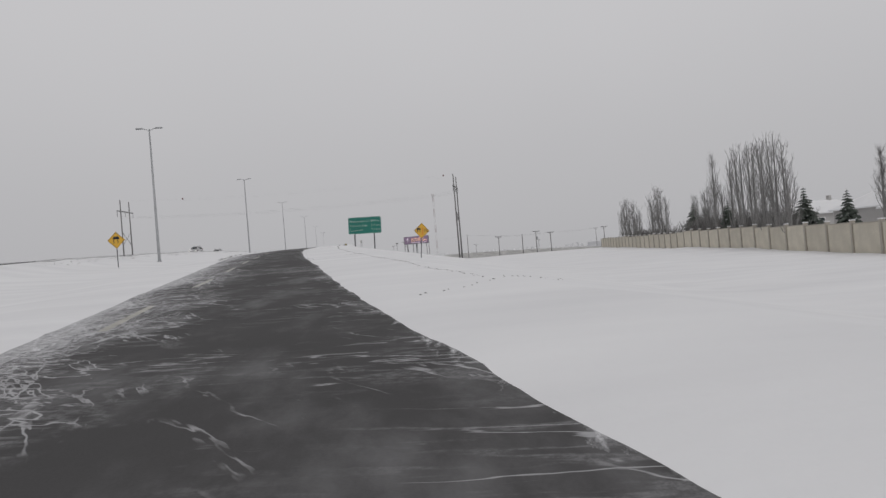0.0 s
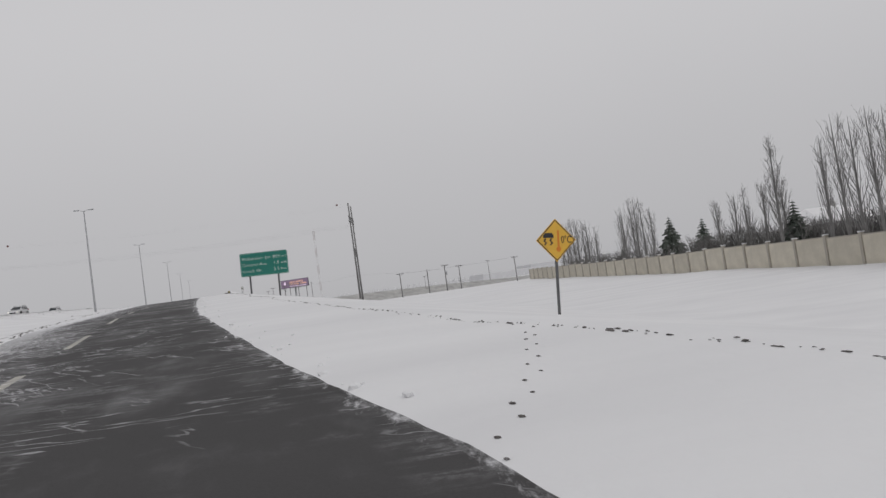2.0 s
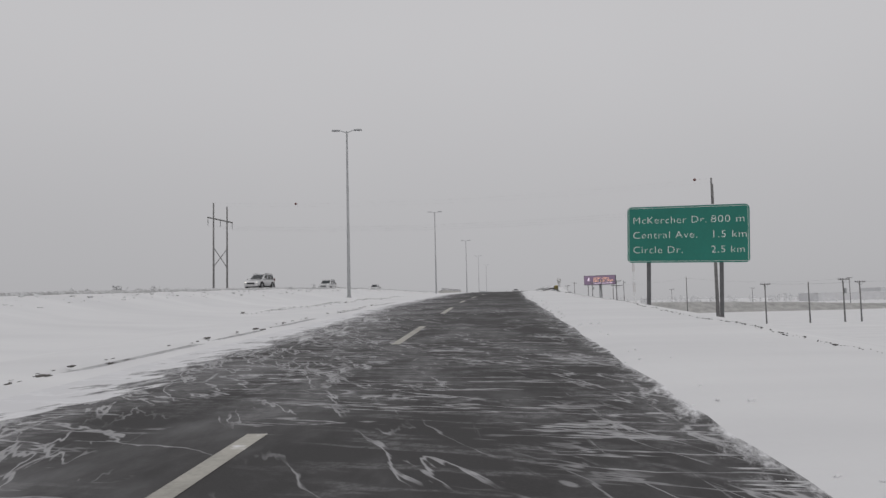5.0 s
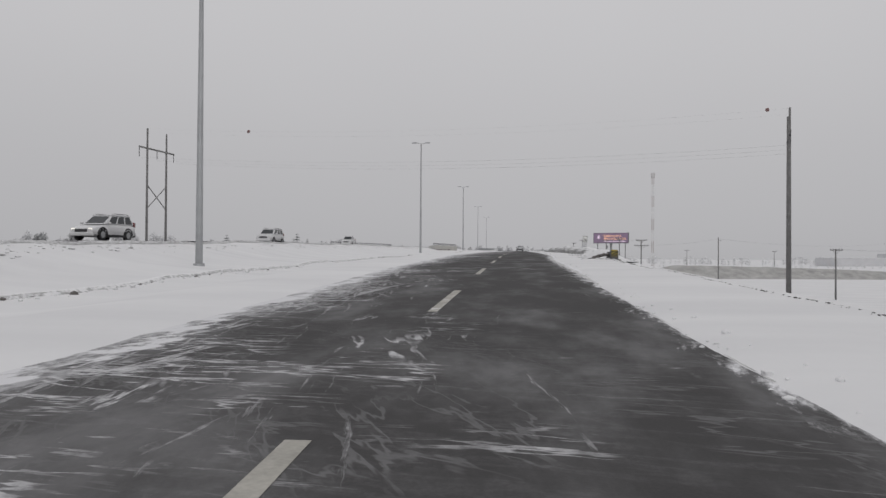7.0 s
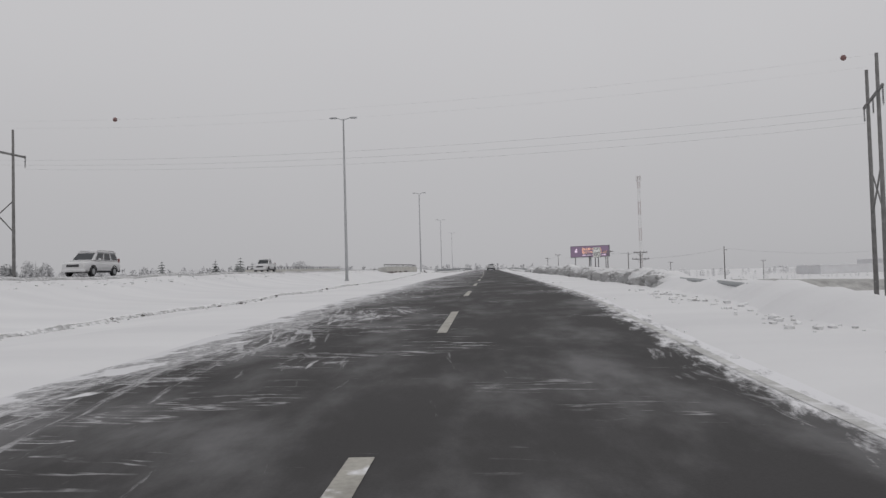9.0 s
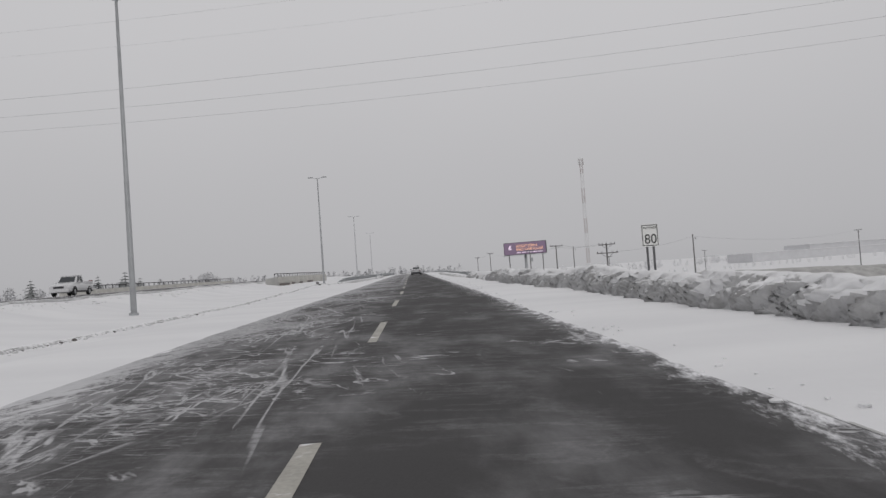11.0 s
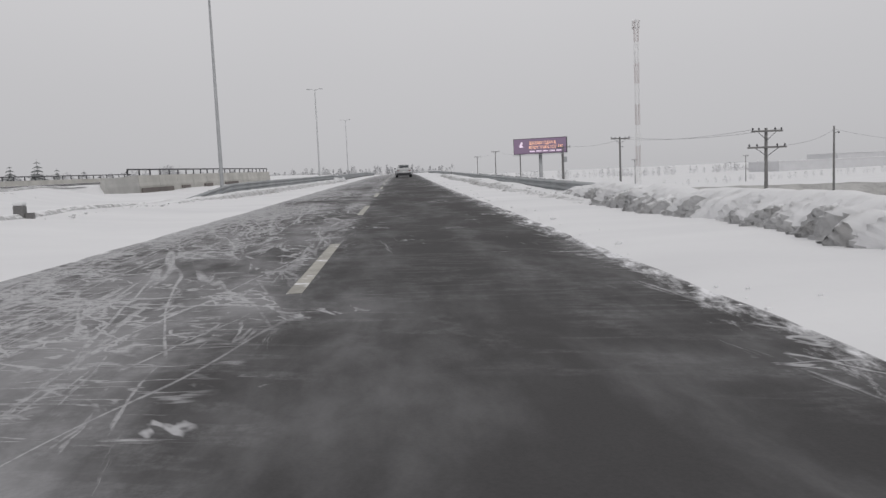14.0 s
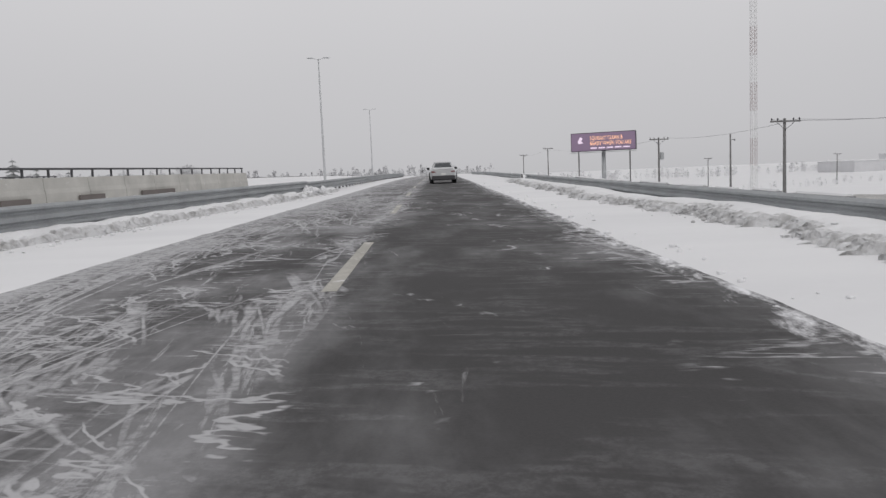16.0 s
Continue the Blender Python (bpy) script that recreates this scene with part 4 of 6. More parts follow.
def clods(name, label, pts, mat, count, spread, size, long=1.0, flat=0.7, lift=None):
    """Scattered clods along a line; lift: height over the snow by place."""
    rnd = random.Random(len(pts) * 7 + count)
    bm = B()
    for _ in range(count):
        f = rnd.random() * (len(pts) - 1)
        i = min(int(f), len(pts) - 2)
        p = Vector(pts[i]).lerp(Vector(pts[i + 1]), f - i)
        x, y = p.x + rnd.gauss(0, spread), p.y + rnd.gauss(0, 0.3)
        r = size * (0.35 + 1.1 * rnd.random() ** 3)
        lumps(bm, x, y, land_z(x, y) + r * 0.15 + (lift(x, y) if lift else 0.0), r, flat, long * rnd.uniform(0.6, 1.4))
    return tagged(part(name, bm, mat), label, "snow clods", kind="stuff")


def tracks(label, line, pace, size):
    """A trail of prints trodden through the snow: one mesh of flat dark lumps in place of shaded hollows."""
    rnd = random.Random(int(line[0][1] * 10))
    bm = B()
    for (x0, y0), (x1, y1) in zip(line, line[1:]):
        d = Vector((x1 - x0, y1 - y0))
        n = max(1, int(d.length / pace))
        side = Vector((-d.y, d.x)).normalized()
        for k in range(n):
            p = Vector((x0, y0)) + d * (k + rnd.uniform(-0.2, 0.2)) / n + side * 0.05 * (1 if k % 2 else -1)
            lumps(bm, p.x, p.y, land_z(p.x, p.y) + 0.004, size * rnd.uniform(0.7, 1.2), 0.35, 1.7)
    return tagged(part("footprints", bm, M_EARTH), label, "footprints", kind="stuff")


# ---------------------------------------------------------------- trees
def poplar(x, y, z0, ztop, seed, spread=1.0):
    """A bare columnar poplar: steep limbs that carry finer upright twigs."""
    rnd = random.Random(seed)
    h = ztop - z0
    t = thing("poplar_tree", "bare columnar poplar with steep grey branches behind the fence", "tree", (x, y, z0), group="poplars behind the fence")
    lean = Vector((rnd.uniform(-0.25, 0.25), rnd.uniform(-0.25, 0.25), h))
    part("trunk", tube(B(), [(0, 0, -0.3), lean * 0.35, lean * 0.7, lean], [0.17, 0.12, 0.07, 0.012], 7), M_BARK, t)
    bm = B()
    for _ in range(36):
        f = 0.05 + 0.78 * rnd.random()
        p = lean * f
        a = rnd.random() * math.tau
        ln = min((0.50 - 0.34 * f) * rnd.uniform(0.55, 1.1), (1.0 - f) * rnd.uniform(0.8, 0.98)) * h
        out = rnd.uniform(0.45, 1.25) * spread * (1.25 - 0.6 * f)
        d = Vector((math.cos(a) * out, math.sin(a) * out, ln))
        mid = p + Vector((d.x * 0.62, d.y * 0.62, d.z * 0.42))
        tube(bm, [p, mid, p + d], [0.042 * (1.2 - f), 0.027 * (1.2 - f), 0.007], 4, False)
        for _ in range(6):
            g = rnd.uniform(0.3, 0.97)
            s = p.lerp(mid, g / 0.5) if g < 0.5 else mid.lerp(p + d, (g - 0.5) / 0.5)
            b = rnd.random() * math.tau
            e = s + Vector((math.cos(b) * 0.34, math.sin(b) * 0.34, rnd.uniform(0.3, 0.8)))
            tube(bm, [s, e], [0.012, 0.004], 3, False)
    part("crown", bm, M_BARK, t)
    return t


def open_tree(x, y, z0, ztop, seed):
    """A taller bare tree with an open, spreading crown."""
    rnd = random.Random(seed)
    h = ztop - z0
    t = thing("bare_tree", "tall bare tree with an open crown of fine twigs", "tree", (x, y, z0))
    lean = Vector((0.1, 0, h))
    part("trunk", tube(B(), [(0, 0, -0.3), lean * 0.4, lean * 0.75, lean], [0.2, 0.13, 0.07, 0.01], 8), M_BARK, t)
    bm = B()
    for _ in range(54):
        f = 0.2 + 0.74 * rnd.random()
        p = lean * f
        a = rnd.random() * math.tau
        ln = (1.05 - f) * h * 0.42 * rnd.uniform(0.6, 1.1)
        d = Vector((math.cos(a) * ln * 0.36, math.sin(a) * ln * 0.36, ln * 0.9))
        mid = p + d * 0.5 + Vector((d.x, d.y, 0)) * 0.18
        tube(bm, [p, mid, p + d], [0.045 * (1.15 - f), 0.028 * (1.15 - f), 0.007], 4, False)
        for _ in range(7):
            s = p.lerp(p + d, rnd.uniform(0.3, 1.0))
            b = rnd.random() * math.tau
            tube(bm, [s, s + Vector((math.cos(b) * 0.4, math.sin(b) * 0.4, rnd.uniform(0.3, 0.9)))], [0.012, 0.004], 3, False)
    part("crown", bm, M_BARK, t)
    return t


def spruce(x, y, z0, ztop, seed, width=0.42, mat=None, far=False):
    rnd = random.Random(seed)
    h = ztop - z0
    label = "spruce dusted with snow on the horizon, greyed in colour for haze" if far else "dark green spruce dusted with snow behind the fence"
    t = thing("spruce_tree", label, "tree", (x, y, z0), group="spruces")
    part("trunk", tube(B(), [(0, 0, -0.3), (0, 0, h * 0.97)], [0.03 * h, 0.01], 7), M_BARK, t)
    bm = B()
    whorls = 13 if far else 20
    for k in range(whorls):
        f = 0.08 + 0.9 * k / whorls
        z = h * f
        r = width * h * min(1.03 - f, 0.5 if far else 0.8) * rnd.uniform(0.85, 1.15)
        m = max(6, int((13 if far else 18) * (1.1 - f)))
        a0 = rnd.random() * math.tau
        for j in range(m):
            a = a0 + j * math.tau / m + rnd.uniform(-0.2, 0.2)
            rr = r * rnd.uniform(0.7, 1.15)
            ca, sa = math.cos(a), math.sin(a)
            droop = rr * rnd.uniform(0.15, 0.4)
            w = 0.34 * rr + 0.12
            p0, pe = Vector((0, 0, z + 0.12 * rr)), Vector((ca * rr, sa * rr, z - droop))
            for q in range(5):
                g0, g1 = q / 5, (q + 1.5) / 5
                c0, c1 = p0.lerp(pe, g0), p0.lerp(pe, min(1.0, g1))
                ww = w * (1.0 - 0.75 * g0)
                side = Vector((-sa, ca, 0))
                hang = Vector((0, 0, -0.55 * ww - 0.06 * rr))
                va, vb, vc, vd = c0 + Vector((0, 0, 0.05 * rr)), c0 + side * ww + hang, c1 + hang * 0.4, c0 - side * ww + hang
                v = [bm.verts.new(u) for u in (va, vb, vc, vd)]
                bm.faces.new(v)
    part("crown", bm, mat or M_SPRUCE, t)
    return t


def shrub_row(name, label, pts, mat, count, height, width, seed):
    """A thicket of bare twigs: many short stems."""
    rnd = random.Random(seed)
    bm = B()
    for _ in range(count):
        f = rnd.random() * (len(pts) - 1)
        i = min(int(f), len(pts) - 2)
        p = Vector(pts[i]).lerp(Vector(pts[i + 1]), f - i)
        p.x += rnd.gauss(0, width)
        p.y += rnd.gauss(0, width)
        h = height * rnd.uniform(0.45, 1.1)
        a = rnd.random() * math.tau
        o = Vector((math.cos(a) * 0.35 * h, math.sin(a) * 0.35 * h, h))
        tube(bm, [p, p + o * 0.5 + Vector((0, 0, 0.1)), p + o], [0.05, 0.035, 0.008], 3, False)
        for _ in range(5):
            s = p + o * rnd.uniform(0.3, 0.9)
            b = rnd.random() * math.tau
            tube(bm, [s, s + Vector((math.cos(b) * 0.3, math.sin(b) * 0.3, rnd.uniform(0.1, 0.5))) * (h / 2)], [0.025, 0.006], 3, False)
    return tagged(part(name, bm, mat), label, "shrubs", kind="stuff")


def far_wood(name, label, pts, count, height, seed, mat, cone=0.35):
    """A distant wood: many small broken crowns, each a spray of leaf-sized facets."""
    rnd = random.Random(seed)
    bm = B()
    for _ in range(count):
        f = rnd.random() * (len(pts) - 1)
        i = min(int(f), len(pts) - 2)
        p = Vector(pts[i]).lerp(Vector(pts[i + 1]), f - i) + Vector((rnd.gauss(0, 6), rnd.gauss(0, 6), 0))
        h = height * rnd.uniform(0.35, 1.0) ** 1.0
        pointed = rnd.random() < cone
        n = 80
        for _ in range(n):
            u = rnd.random()
            r = (0.20 * h * (1 - u) if pointed else 0.33 * h * math.sqrt(max(0.0, 1 - (2 * u - 0.9) ** 2)) if abs(2 * u - 0.9) < 1 else 0.05)
            a, q = rnd.random() * math.tau, r * math.sqrt(rnd.random())
            c = p + Vector((q * math.cos(a), q * math.sin(a), u * h))
            s = 0.15 * h * rnd.uniform(0.5, 1.2)
            d1 = Vector((rnd.gauss(0, 1), rnd.gauss(0, 1), rnd.gauss(0, 1))).normalized() * s
            d2 = Vector((rnd.gauss(0, 1), rnd.gauss(0, 1), rnd.gauss(0, 1))).normalized() * s
            bm.faces.new([bm.verts.new(v) for v in (c, c + d1, c + d2)])
    return tagged(part(name, bm, mat), label, "trees", kind="stuff")


def round_tree(x, y, z0, ztop, width, seed, mat, label):
    """A far tree: trunk and limbs inside a ragged crown of many twig sprays."""
    rnd = random.Random(seed)
    h = ztop - z0
    t = thing("round_tree", label, "tree", (x, y, z0), group="far trees")
    bm = tube(B(), [(0, 0, -0.5), (0, 0, h * 0.5), (0.3, 0, h * 0.9)], [0.03 * h, 0.02 * h, 0.004 * h], 6)
    for k in range(9):
        a = k * 2.4
        tube(bm, [(0, 0, h * (0.2 + 0.05 * k)), (math.cos(a) * width * 0.34, math.sin(a) * width * 0.34, h * (0.5 + 0.045 * k))], [0.012 * h, 0.003 * h], 4, False)
    part("trunk", bm, mat, t)
    bm = B()
    lobes = [(rnd.uniform(-0.28, 0.28) * width, rnd.uniform(-0.28, 0.28) * width, h * rnd.uniform(0.22, 0.76), rnd.uniform(0.18, 0.3)) for _ in range(9)]
    for _ in range(2200):
        lx, ly, lz, lr = lobes[rnd.randrange(9)]
        d = Vector((rnd.gauss(0, 1), rnd.gauss(0, 1), rnd.gauss(0, 1))).normalized() * rnd.random() ** 0.4
        c = Vector((lx + d.x * lr * width, ly + d.y * lr * width, min(h, lz + d.z * lr * h)))
        s = 0.055 * h * rnd.uniform(0.5, 1.2)
        d1 = Vector((rnd.gauss(0, 1), rnd.gauss(0, 1), rnd.gauss(0, 1))).normalized() * s
        d2 = Vector((rnd.gauss(0, 1), rnd.gauss(0, 1), rnd.gauss(0, 1))).normalized() * s
        bm.faces.new([bm.verts.new(v) for v in (c, c + d1, c + d2)])
    part("crown", bm, mat, t)
    return t


# ---------------------------------------------------------------- vehicles
def loft(bm, sections):
    """Skin through rings of equal length, closed at both ends."""
    rings = [[bm.verts.new(p) for p in s] for s in sections]
    n = len(rings[0])
    for a, b in zip(rings, rings[1:]):
        for k in range(n):
            bm.faces.new((a[k], a[(k + 1) % n], b[(k + 1) % n], b[k]))
    bm.faces.new(rings[0][::-1])
    bm.faces.new(rings[-1])
    bmesh.ops.recalc_face_normals(bm, faces=bm.faces)
    return bm


def body_ring(y, zb, zt, w, top=0.86):
    """Cross-section of a car body: rounded sill, bulged side, shoulder."""
    h = zt - zb
    half = [(0.80 * w, zb), (0.96 * w, zb + 0.12 * h), (w, zb + 0.45 * h), (0.985 * w, zb + 0.72 * h), (0.93 * w, zb + 0.92 * h), (top * w * 0.92, zt)]
    return [(x / 2, y, z) for x, z in half] + [(-x / 2, y, z) for x, z in reversed(half)]


def vehicle(kind, x, y, z, heading, paint, label, lit=False):
    """A car built nose towards +y, then turned. kind: sedan, suv, pickup."""
    t = thing("car", label, "car", (x, y, z), heading)
    L, W, H = {"sedan": (4.6, 1.80, 1.45), "suv": (4.4, 1.84, 1.70), "large": (5.3, 2.02, 1.90), "pickup": (5.6, 2.0, 1.9)}[kind]
    belt, gc = {"sedan": 0.95, "suv": 1.05, "large": 1.18, "pickup": 1.18}[kind], {"sedan": 0.20, "suv": 0.25, "large": 0.30, "pickup": 0.32}[kind]
    hood = belt - {"sedan": 0.10, "suv": 0.10, "large": 0.05, "pickup": 0.05}[kind]
    nose = {"sedan": 1.0, "suv": 0.95, "large": 0.6, "pickup": 0.6}[kind]
    b = L / 2
    tail = belt + (0.06 if kind == "sedan" else 0.0)
    sec = [(-b, gc + 0.18, tail - 0.14, 0.80), (-b + 0.12, gc + 0.05, tail - 0.02, 0.95), (-b + 0.6, gc, tail, 1.0), (-0.6, gc, belt, 1.0), (0.55, gc, belt, 1.0),
           (b - 1.1, gc, hood + 0.02, 0.99), (b - 0.45, gc + 0.03, hood - 0.07 * nose, 0.97), (b - 0.1, gc + 0.1, hood - 0.16 * nose, 0.90), (b, gc + 0.2, hood - 0.28 * nose, 0.80)]
    part("body", loft(B(), [body_ring(yy, zb, zt, W * ww) for yy, zb, zt, ww in sec]), paint, t, smooth=False)

    def cab(y_, z_, w_):
        return [(w_ / 2, y_, z_), (-w_ / 2, y_, z_)]
    if kind == "sedan":
        low, high = (-1.75, 1.15), (-0.95, 0.25)
    elif kind == "pickup":
        low, high = (-0.7, 1.25), (-0.55, 0.45)
    else:
        low, high = (-b + 0.10, b - 1.15), (-b + 0.42, b - 2.05)
    wl, wh = W * 0.88, W * (0.64 if kind == "sedan" else 0.74)
    bm = B()
    lowr = [(wl / 2, low[0], belt - 0.02), (wl / 2, low[1], belt - 0.02), (-wl / 2, low[1], belt - 0.02), (-wl / 2, low[0], belt - 0.02)]
    highr = [(wh / 2, high[0], H - 0.05), (wh / 2, high[1], H - 0.05), (-wh / 2, high[1], H - 0.05), (-wh / 2, high[0], H - 0.05)]
    loft(bm, [lowr, highr])
    bmesh.ops.bevel(bm, geom=list(bm.edges), offset=0.06, segments=2, affect="EDGES")
    part("cabin", bm, paint, t)

    def pane(name, k, u0, u1, v0=0.14, v1=0.88):
        """A glass pane lying just proud of one side of the cabin."""
        a, c = Vector(lowr[k]), Vector(lowr[(k + 1) % 4])
        d, e = Vector(highr[k]), Vector(highr[(k + 1) % 4])
        nrm = (c - a).cross(d - a).normalized()
        if nrm.dot(a + c) < 0 and k != 1 or (k == 1 and nrm.y < 0):
            nrm = -nrm
        q = [a.lerp(c, u).lerp(d.lerp(e, u), v) for u, v in ((u0, v0), (u1, v0), (u1, v1), (u0, v1))]
        pb = B()
        f = [pb.verts.new(p + nrm * 0.012) for p in q]
        r = [pb.verts.new(p - nrm * 0.01) for p in q]
        pb.faces.new(f)
        for m in range(4):
            pb.faces.new((f[m], r[m], r[(m + 1) % 4], f[(m + 1) % 4]))
        bmesh.ops.recalc_face_normals(pb, faces=pb.faces)
        part(name, pb, M_GLASS, t)
    pane("windscreen", 1, 0.07, 0.93)
    pane("rear_window", 3, 0.08, 0.92, 0.25 if kind == "sedan" else 0.3)
    spans = {"sedan": ((0.14, 0.50), (0.54, 0.86)), "pickup": ((0.1, 0.46), (0.52, 0.88))}.get(kind, ((0.06, 0.30), (0.35, 0.60), (0.65, 0.92)))
    for u0, u1 in spans:
        pane("side_window", 0, u0, u1)
        pane("side_window", 2, 1 - u1, 1 - u0)
    part("roof", box(B(), (-wh / 2 - 0.02, high[0] - 0.05, H - 0.08), (wh / 2 + 0.02, high[1] + 0.05, H), 0.03), paint, t)
    for s in (-1, 1):
        if kind in ("suv", "large"):
            part("roof_rack", tube(B(), [(s * wh * 0.45, high[0] + 0.1, H), (s * wh * 0.45, high[0] + 0.25, H + 0.06), (s * wh * 0.45, high[1] - 0.3, H + 0.06), (s * wh * 0.45, high[1] - 0.15, H)], 0.02, 5), M_DARKSTEEL, t)
        part("mirror", box(B(), (s * W / 2 - 0.02 * s - (0 if s > 0 else 0.2), 0.75, belt), (s * W / 2 - 0.02 * s + (0.2 if s > 0 else 0), 0.9, belt + 0.16), 0.04), M_BLACK if kind == "sedan" else paint, t)
        part("headlamp", box(B(), (s * W * 0.33 - 0.14, b - 0.2, hood - 0.34), (s * W * 0.33 + 0.14, b - 0.02, hood - 0.20), 0.04), M_HEADLAMP if lit else M_LAMPGLASS, t)
        tl = (hood - 0.14, hood - 0.02) if kind == "sedan" else (belt - 0.1, belt + 0.22)
        part("tail_lamp", box(B(), (s * W * 0.36 - 0.16, -b - 0.005, tl[0]), (s * W * 0.36 + 0.13, -b + 0.2, tl[1]), 0.03), M_RED, t)
    rw = 0.33 if kind == "sedan" else 0.37
    for s in (-1, 1):
        for yy in (-L * 0.29, L * 0.30):
            xo, xi = s * W / 2 + 0.01 * s, s * (W / 2 - 0.23)
            tyre = part("wheel", tube(B(), [(xi, yy, rw), (xi + 0.03 * s, yy, rw), (xo - 0.03 * s, yy, rw), (xo, yy, rw)], [rw * 0.9, rw, rw, rw * 0.9], 20), M_RUBBER, t)
            bm = tube(B(), [(xo - 0.02 * s, yy, rw), (xo + 0.012 * s, yy, rw)], [rw * 0.62, rw * 0.56], 14)
            part("rim", bm, M_STEEL, tyre)
            arc = [(s * (W / 2 - 0.005), yy + (rw + 0.07) * math.cos(a), rw + (rw + 0.07) * math.sin(a)) for a in [math.pi * k / 10 for k in range(11)]]
            part("wheel_arch", tube(B(), arc, 0.05, 6), M_BLACK, t, "black wheel arch trim")
        part("side_sill", box(B(), (s * W / 2 - 0.05, -L * 0.2, gc - 0.02), (s * W / 2 + 0.015, L * 0.21, gc + 0.13), 0.02), M_BLACK, t, "black lower sill trim")
    part("front_grille", box(B(), (-W * 0.24, b - 0.06, hood - 0.44), (W * 0.24, b + 0.012, hood - 0.24), 0.02), M_DARKSTEEL, t)
    part("front_bumper", box(B(), (-W * 0.44, b - 0.2, gc + 0.02), (W * 0.44, b + 0.03, gc + 0.24), 0.05), paint, t)
    part("rear_bumper", box(B(), (-W * 0.44, -b - 0.05, gc + 0.02), (W * 0.44, -b + 0.2, gc + 0.32), 0.05), M_DARKSTEEL, t)
    part("number_plate", box(B(), (-0.16, -b - 0.012, hood - 0.3), (0.16, -b + 0.03, hood - 0.16)), M_WHITE, t)
    if kind == "sedan":
        part("snow_layer", box(B(), (-W * 0.40, -b - 0.005, tail - 0.10), (W * 0.40, -b + 0.55, tail + 0.05), 0.04), M_SNOW, t, "strip of snow on the boot lid")
        part("snow_layer", box(B(), (-wh / 2 + 0.0, high[0] - 0.08, H - 0.06), (wh / 2 - 0.0, high[1] - 0.1, H + 0.05), 0.04), M_SNOW, t, "thin snow on the roof")
    if kind == "pickup":
        bm = B()
        for s in (-1, 1):
            box(bm, (s * W * 0.46 - 0.05, -b + 0.1, belt - 0.05), (s * W * 0.46 + 0.05, -0.75, belt + 0.12), 0.02)
        box(bm, (-W * 0.46, -b + 0.02, belt - 0.05), (W * 0.46, -b + 0.14, belt + 0.12), 0.02)
        part("cargo_bed", bm, paint, t)
    return t


M_POST = material("steel_sign_post", (0.13, 0.13, 0.135), 0.7, 0.2, vary=0.15, scale=2, fine=20, bump=0.1)
M_DARKSTEEL = plain("dark_steel", (0.07, 0.07, 0.075), 0.6, 0.4)
M_FASCIA = material("dark_brown_fascia", (0.17, 0.15, 0.14), 0.85, vary=0.15, scale=0.7, fine=10, bump=0.1)
M_STALEYELLOW = material("dirty_yellow_sheeting", (0.42, 0.33, 0.07), 0.6, vary=0.15, scale=4, fine=25, bump=0.0)
# cable grey made paler to imitate haze over the distant wires
M_WIRE = plain("haze_paled_aluminium_cable", (0.22, 0.22, 0.23), 0.6)
M_ORANGE = plain("orange_sheeting", (0.62, 0.20, 0.02), 0.5)
# mast red and white pulled towards the sky tone, haze painted in
M_MASTRED = material("haze_paled_red_mast_paint", (0.52, 0.47, 0.465), 0.6, vary=0.1, bump=0.0, rime=0.2)
M_MASTWHITE = material("white_mast_paint", (0.75, 0.75, 0.75), 0.6, vary=0.05, bump=0.0)
M_SCREEN = plain("purple_led_screen", (0.14, 0.10, 0.15), 0.6, emit=0.65)
M_SCREENTEXT = plain("orange_led_letters", (0.80, 0.44, 0.26), 0.6, emit=0.8)
M_SCREENPALE = plain("pale_led_print", (0.6, 0.5, 0.6), 0.6, emit=0.6)
M_BALL = plain("red_marker_ball", (0.19, 0.105, 0.10), 0.6)
M_EARTH = material("frozen_earth_clods", (0.13, 0.12, 0.115), 0.95, vary=0.2, scale=6, fine=40, bump=0.3, rime=0.25)
M_WALL = material("house_siding", (0.42, 0.41, 0.40), 0.85, vary=0.06, scale=0.5, fine=12, bump=0.1)
# cladding lightened almost to sky tone, haze put into its base colour
M_SHED = material("haze_paled_warehouse_cladding", (0.66, 0.66, 0.675), 0.8, vary=0.05, scale=0.2, fine=3, bump=0.05)


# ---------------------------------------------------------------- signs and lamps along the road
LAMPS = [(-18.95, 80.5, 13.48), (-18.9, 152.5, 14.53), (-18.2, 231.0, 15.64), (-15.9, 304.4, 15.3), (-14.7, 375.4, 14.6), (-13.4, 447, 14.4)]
# lamps past y 370 take the steel with haze put into its colour
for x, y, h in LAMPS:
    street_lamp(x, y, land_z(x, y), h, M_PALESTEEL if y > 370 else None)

diamond_sign(5.1, 51.6, land_z(5.1, 51.6), 3.65, 0.75, True)
diamond_sign(-17.7, 62.0, land_z(-17.7, 62.0), 5.2, 0.93, False)
guide_sign()
speed_sign(3.9, 220.0, 6.2, 9.2)

# ---------------------------------------------------------------- power lines
H_L = ((-71.5, 257.7), (-70.2, 262.8))
H_R = ((33.8, 233.4), (35.3, 238.3))
zl, zr = min(land_z(*p) for p in H_L), min(land_z(*p) for p in H_R)
h_frame(*H_L, (29.7, 29.4), zl, "wooden H-frame power pole with a crossarm and X brace")
h_frame(*H_R, (27.8, 27.4), zr, "tall wooden H-frame power pole on the snow slope")
for f in (-0.43, 0.5, 1.43):
    a = Vector(H_L[0]).lerp(Vector(H_L[1]), f)
    b = Vector(H_R[0]).lerp(Vector(H_R[1]), f)
    wire((a.x, a.y, 24.1), (b.x, b.y, 22.2), 1.6, 0.007)
for k in (0, 1):
    wire((*H_L[k], 29.6), (*H_R[k], 27.7), 1.69, 0.0035, "thin overhead shield wire")
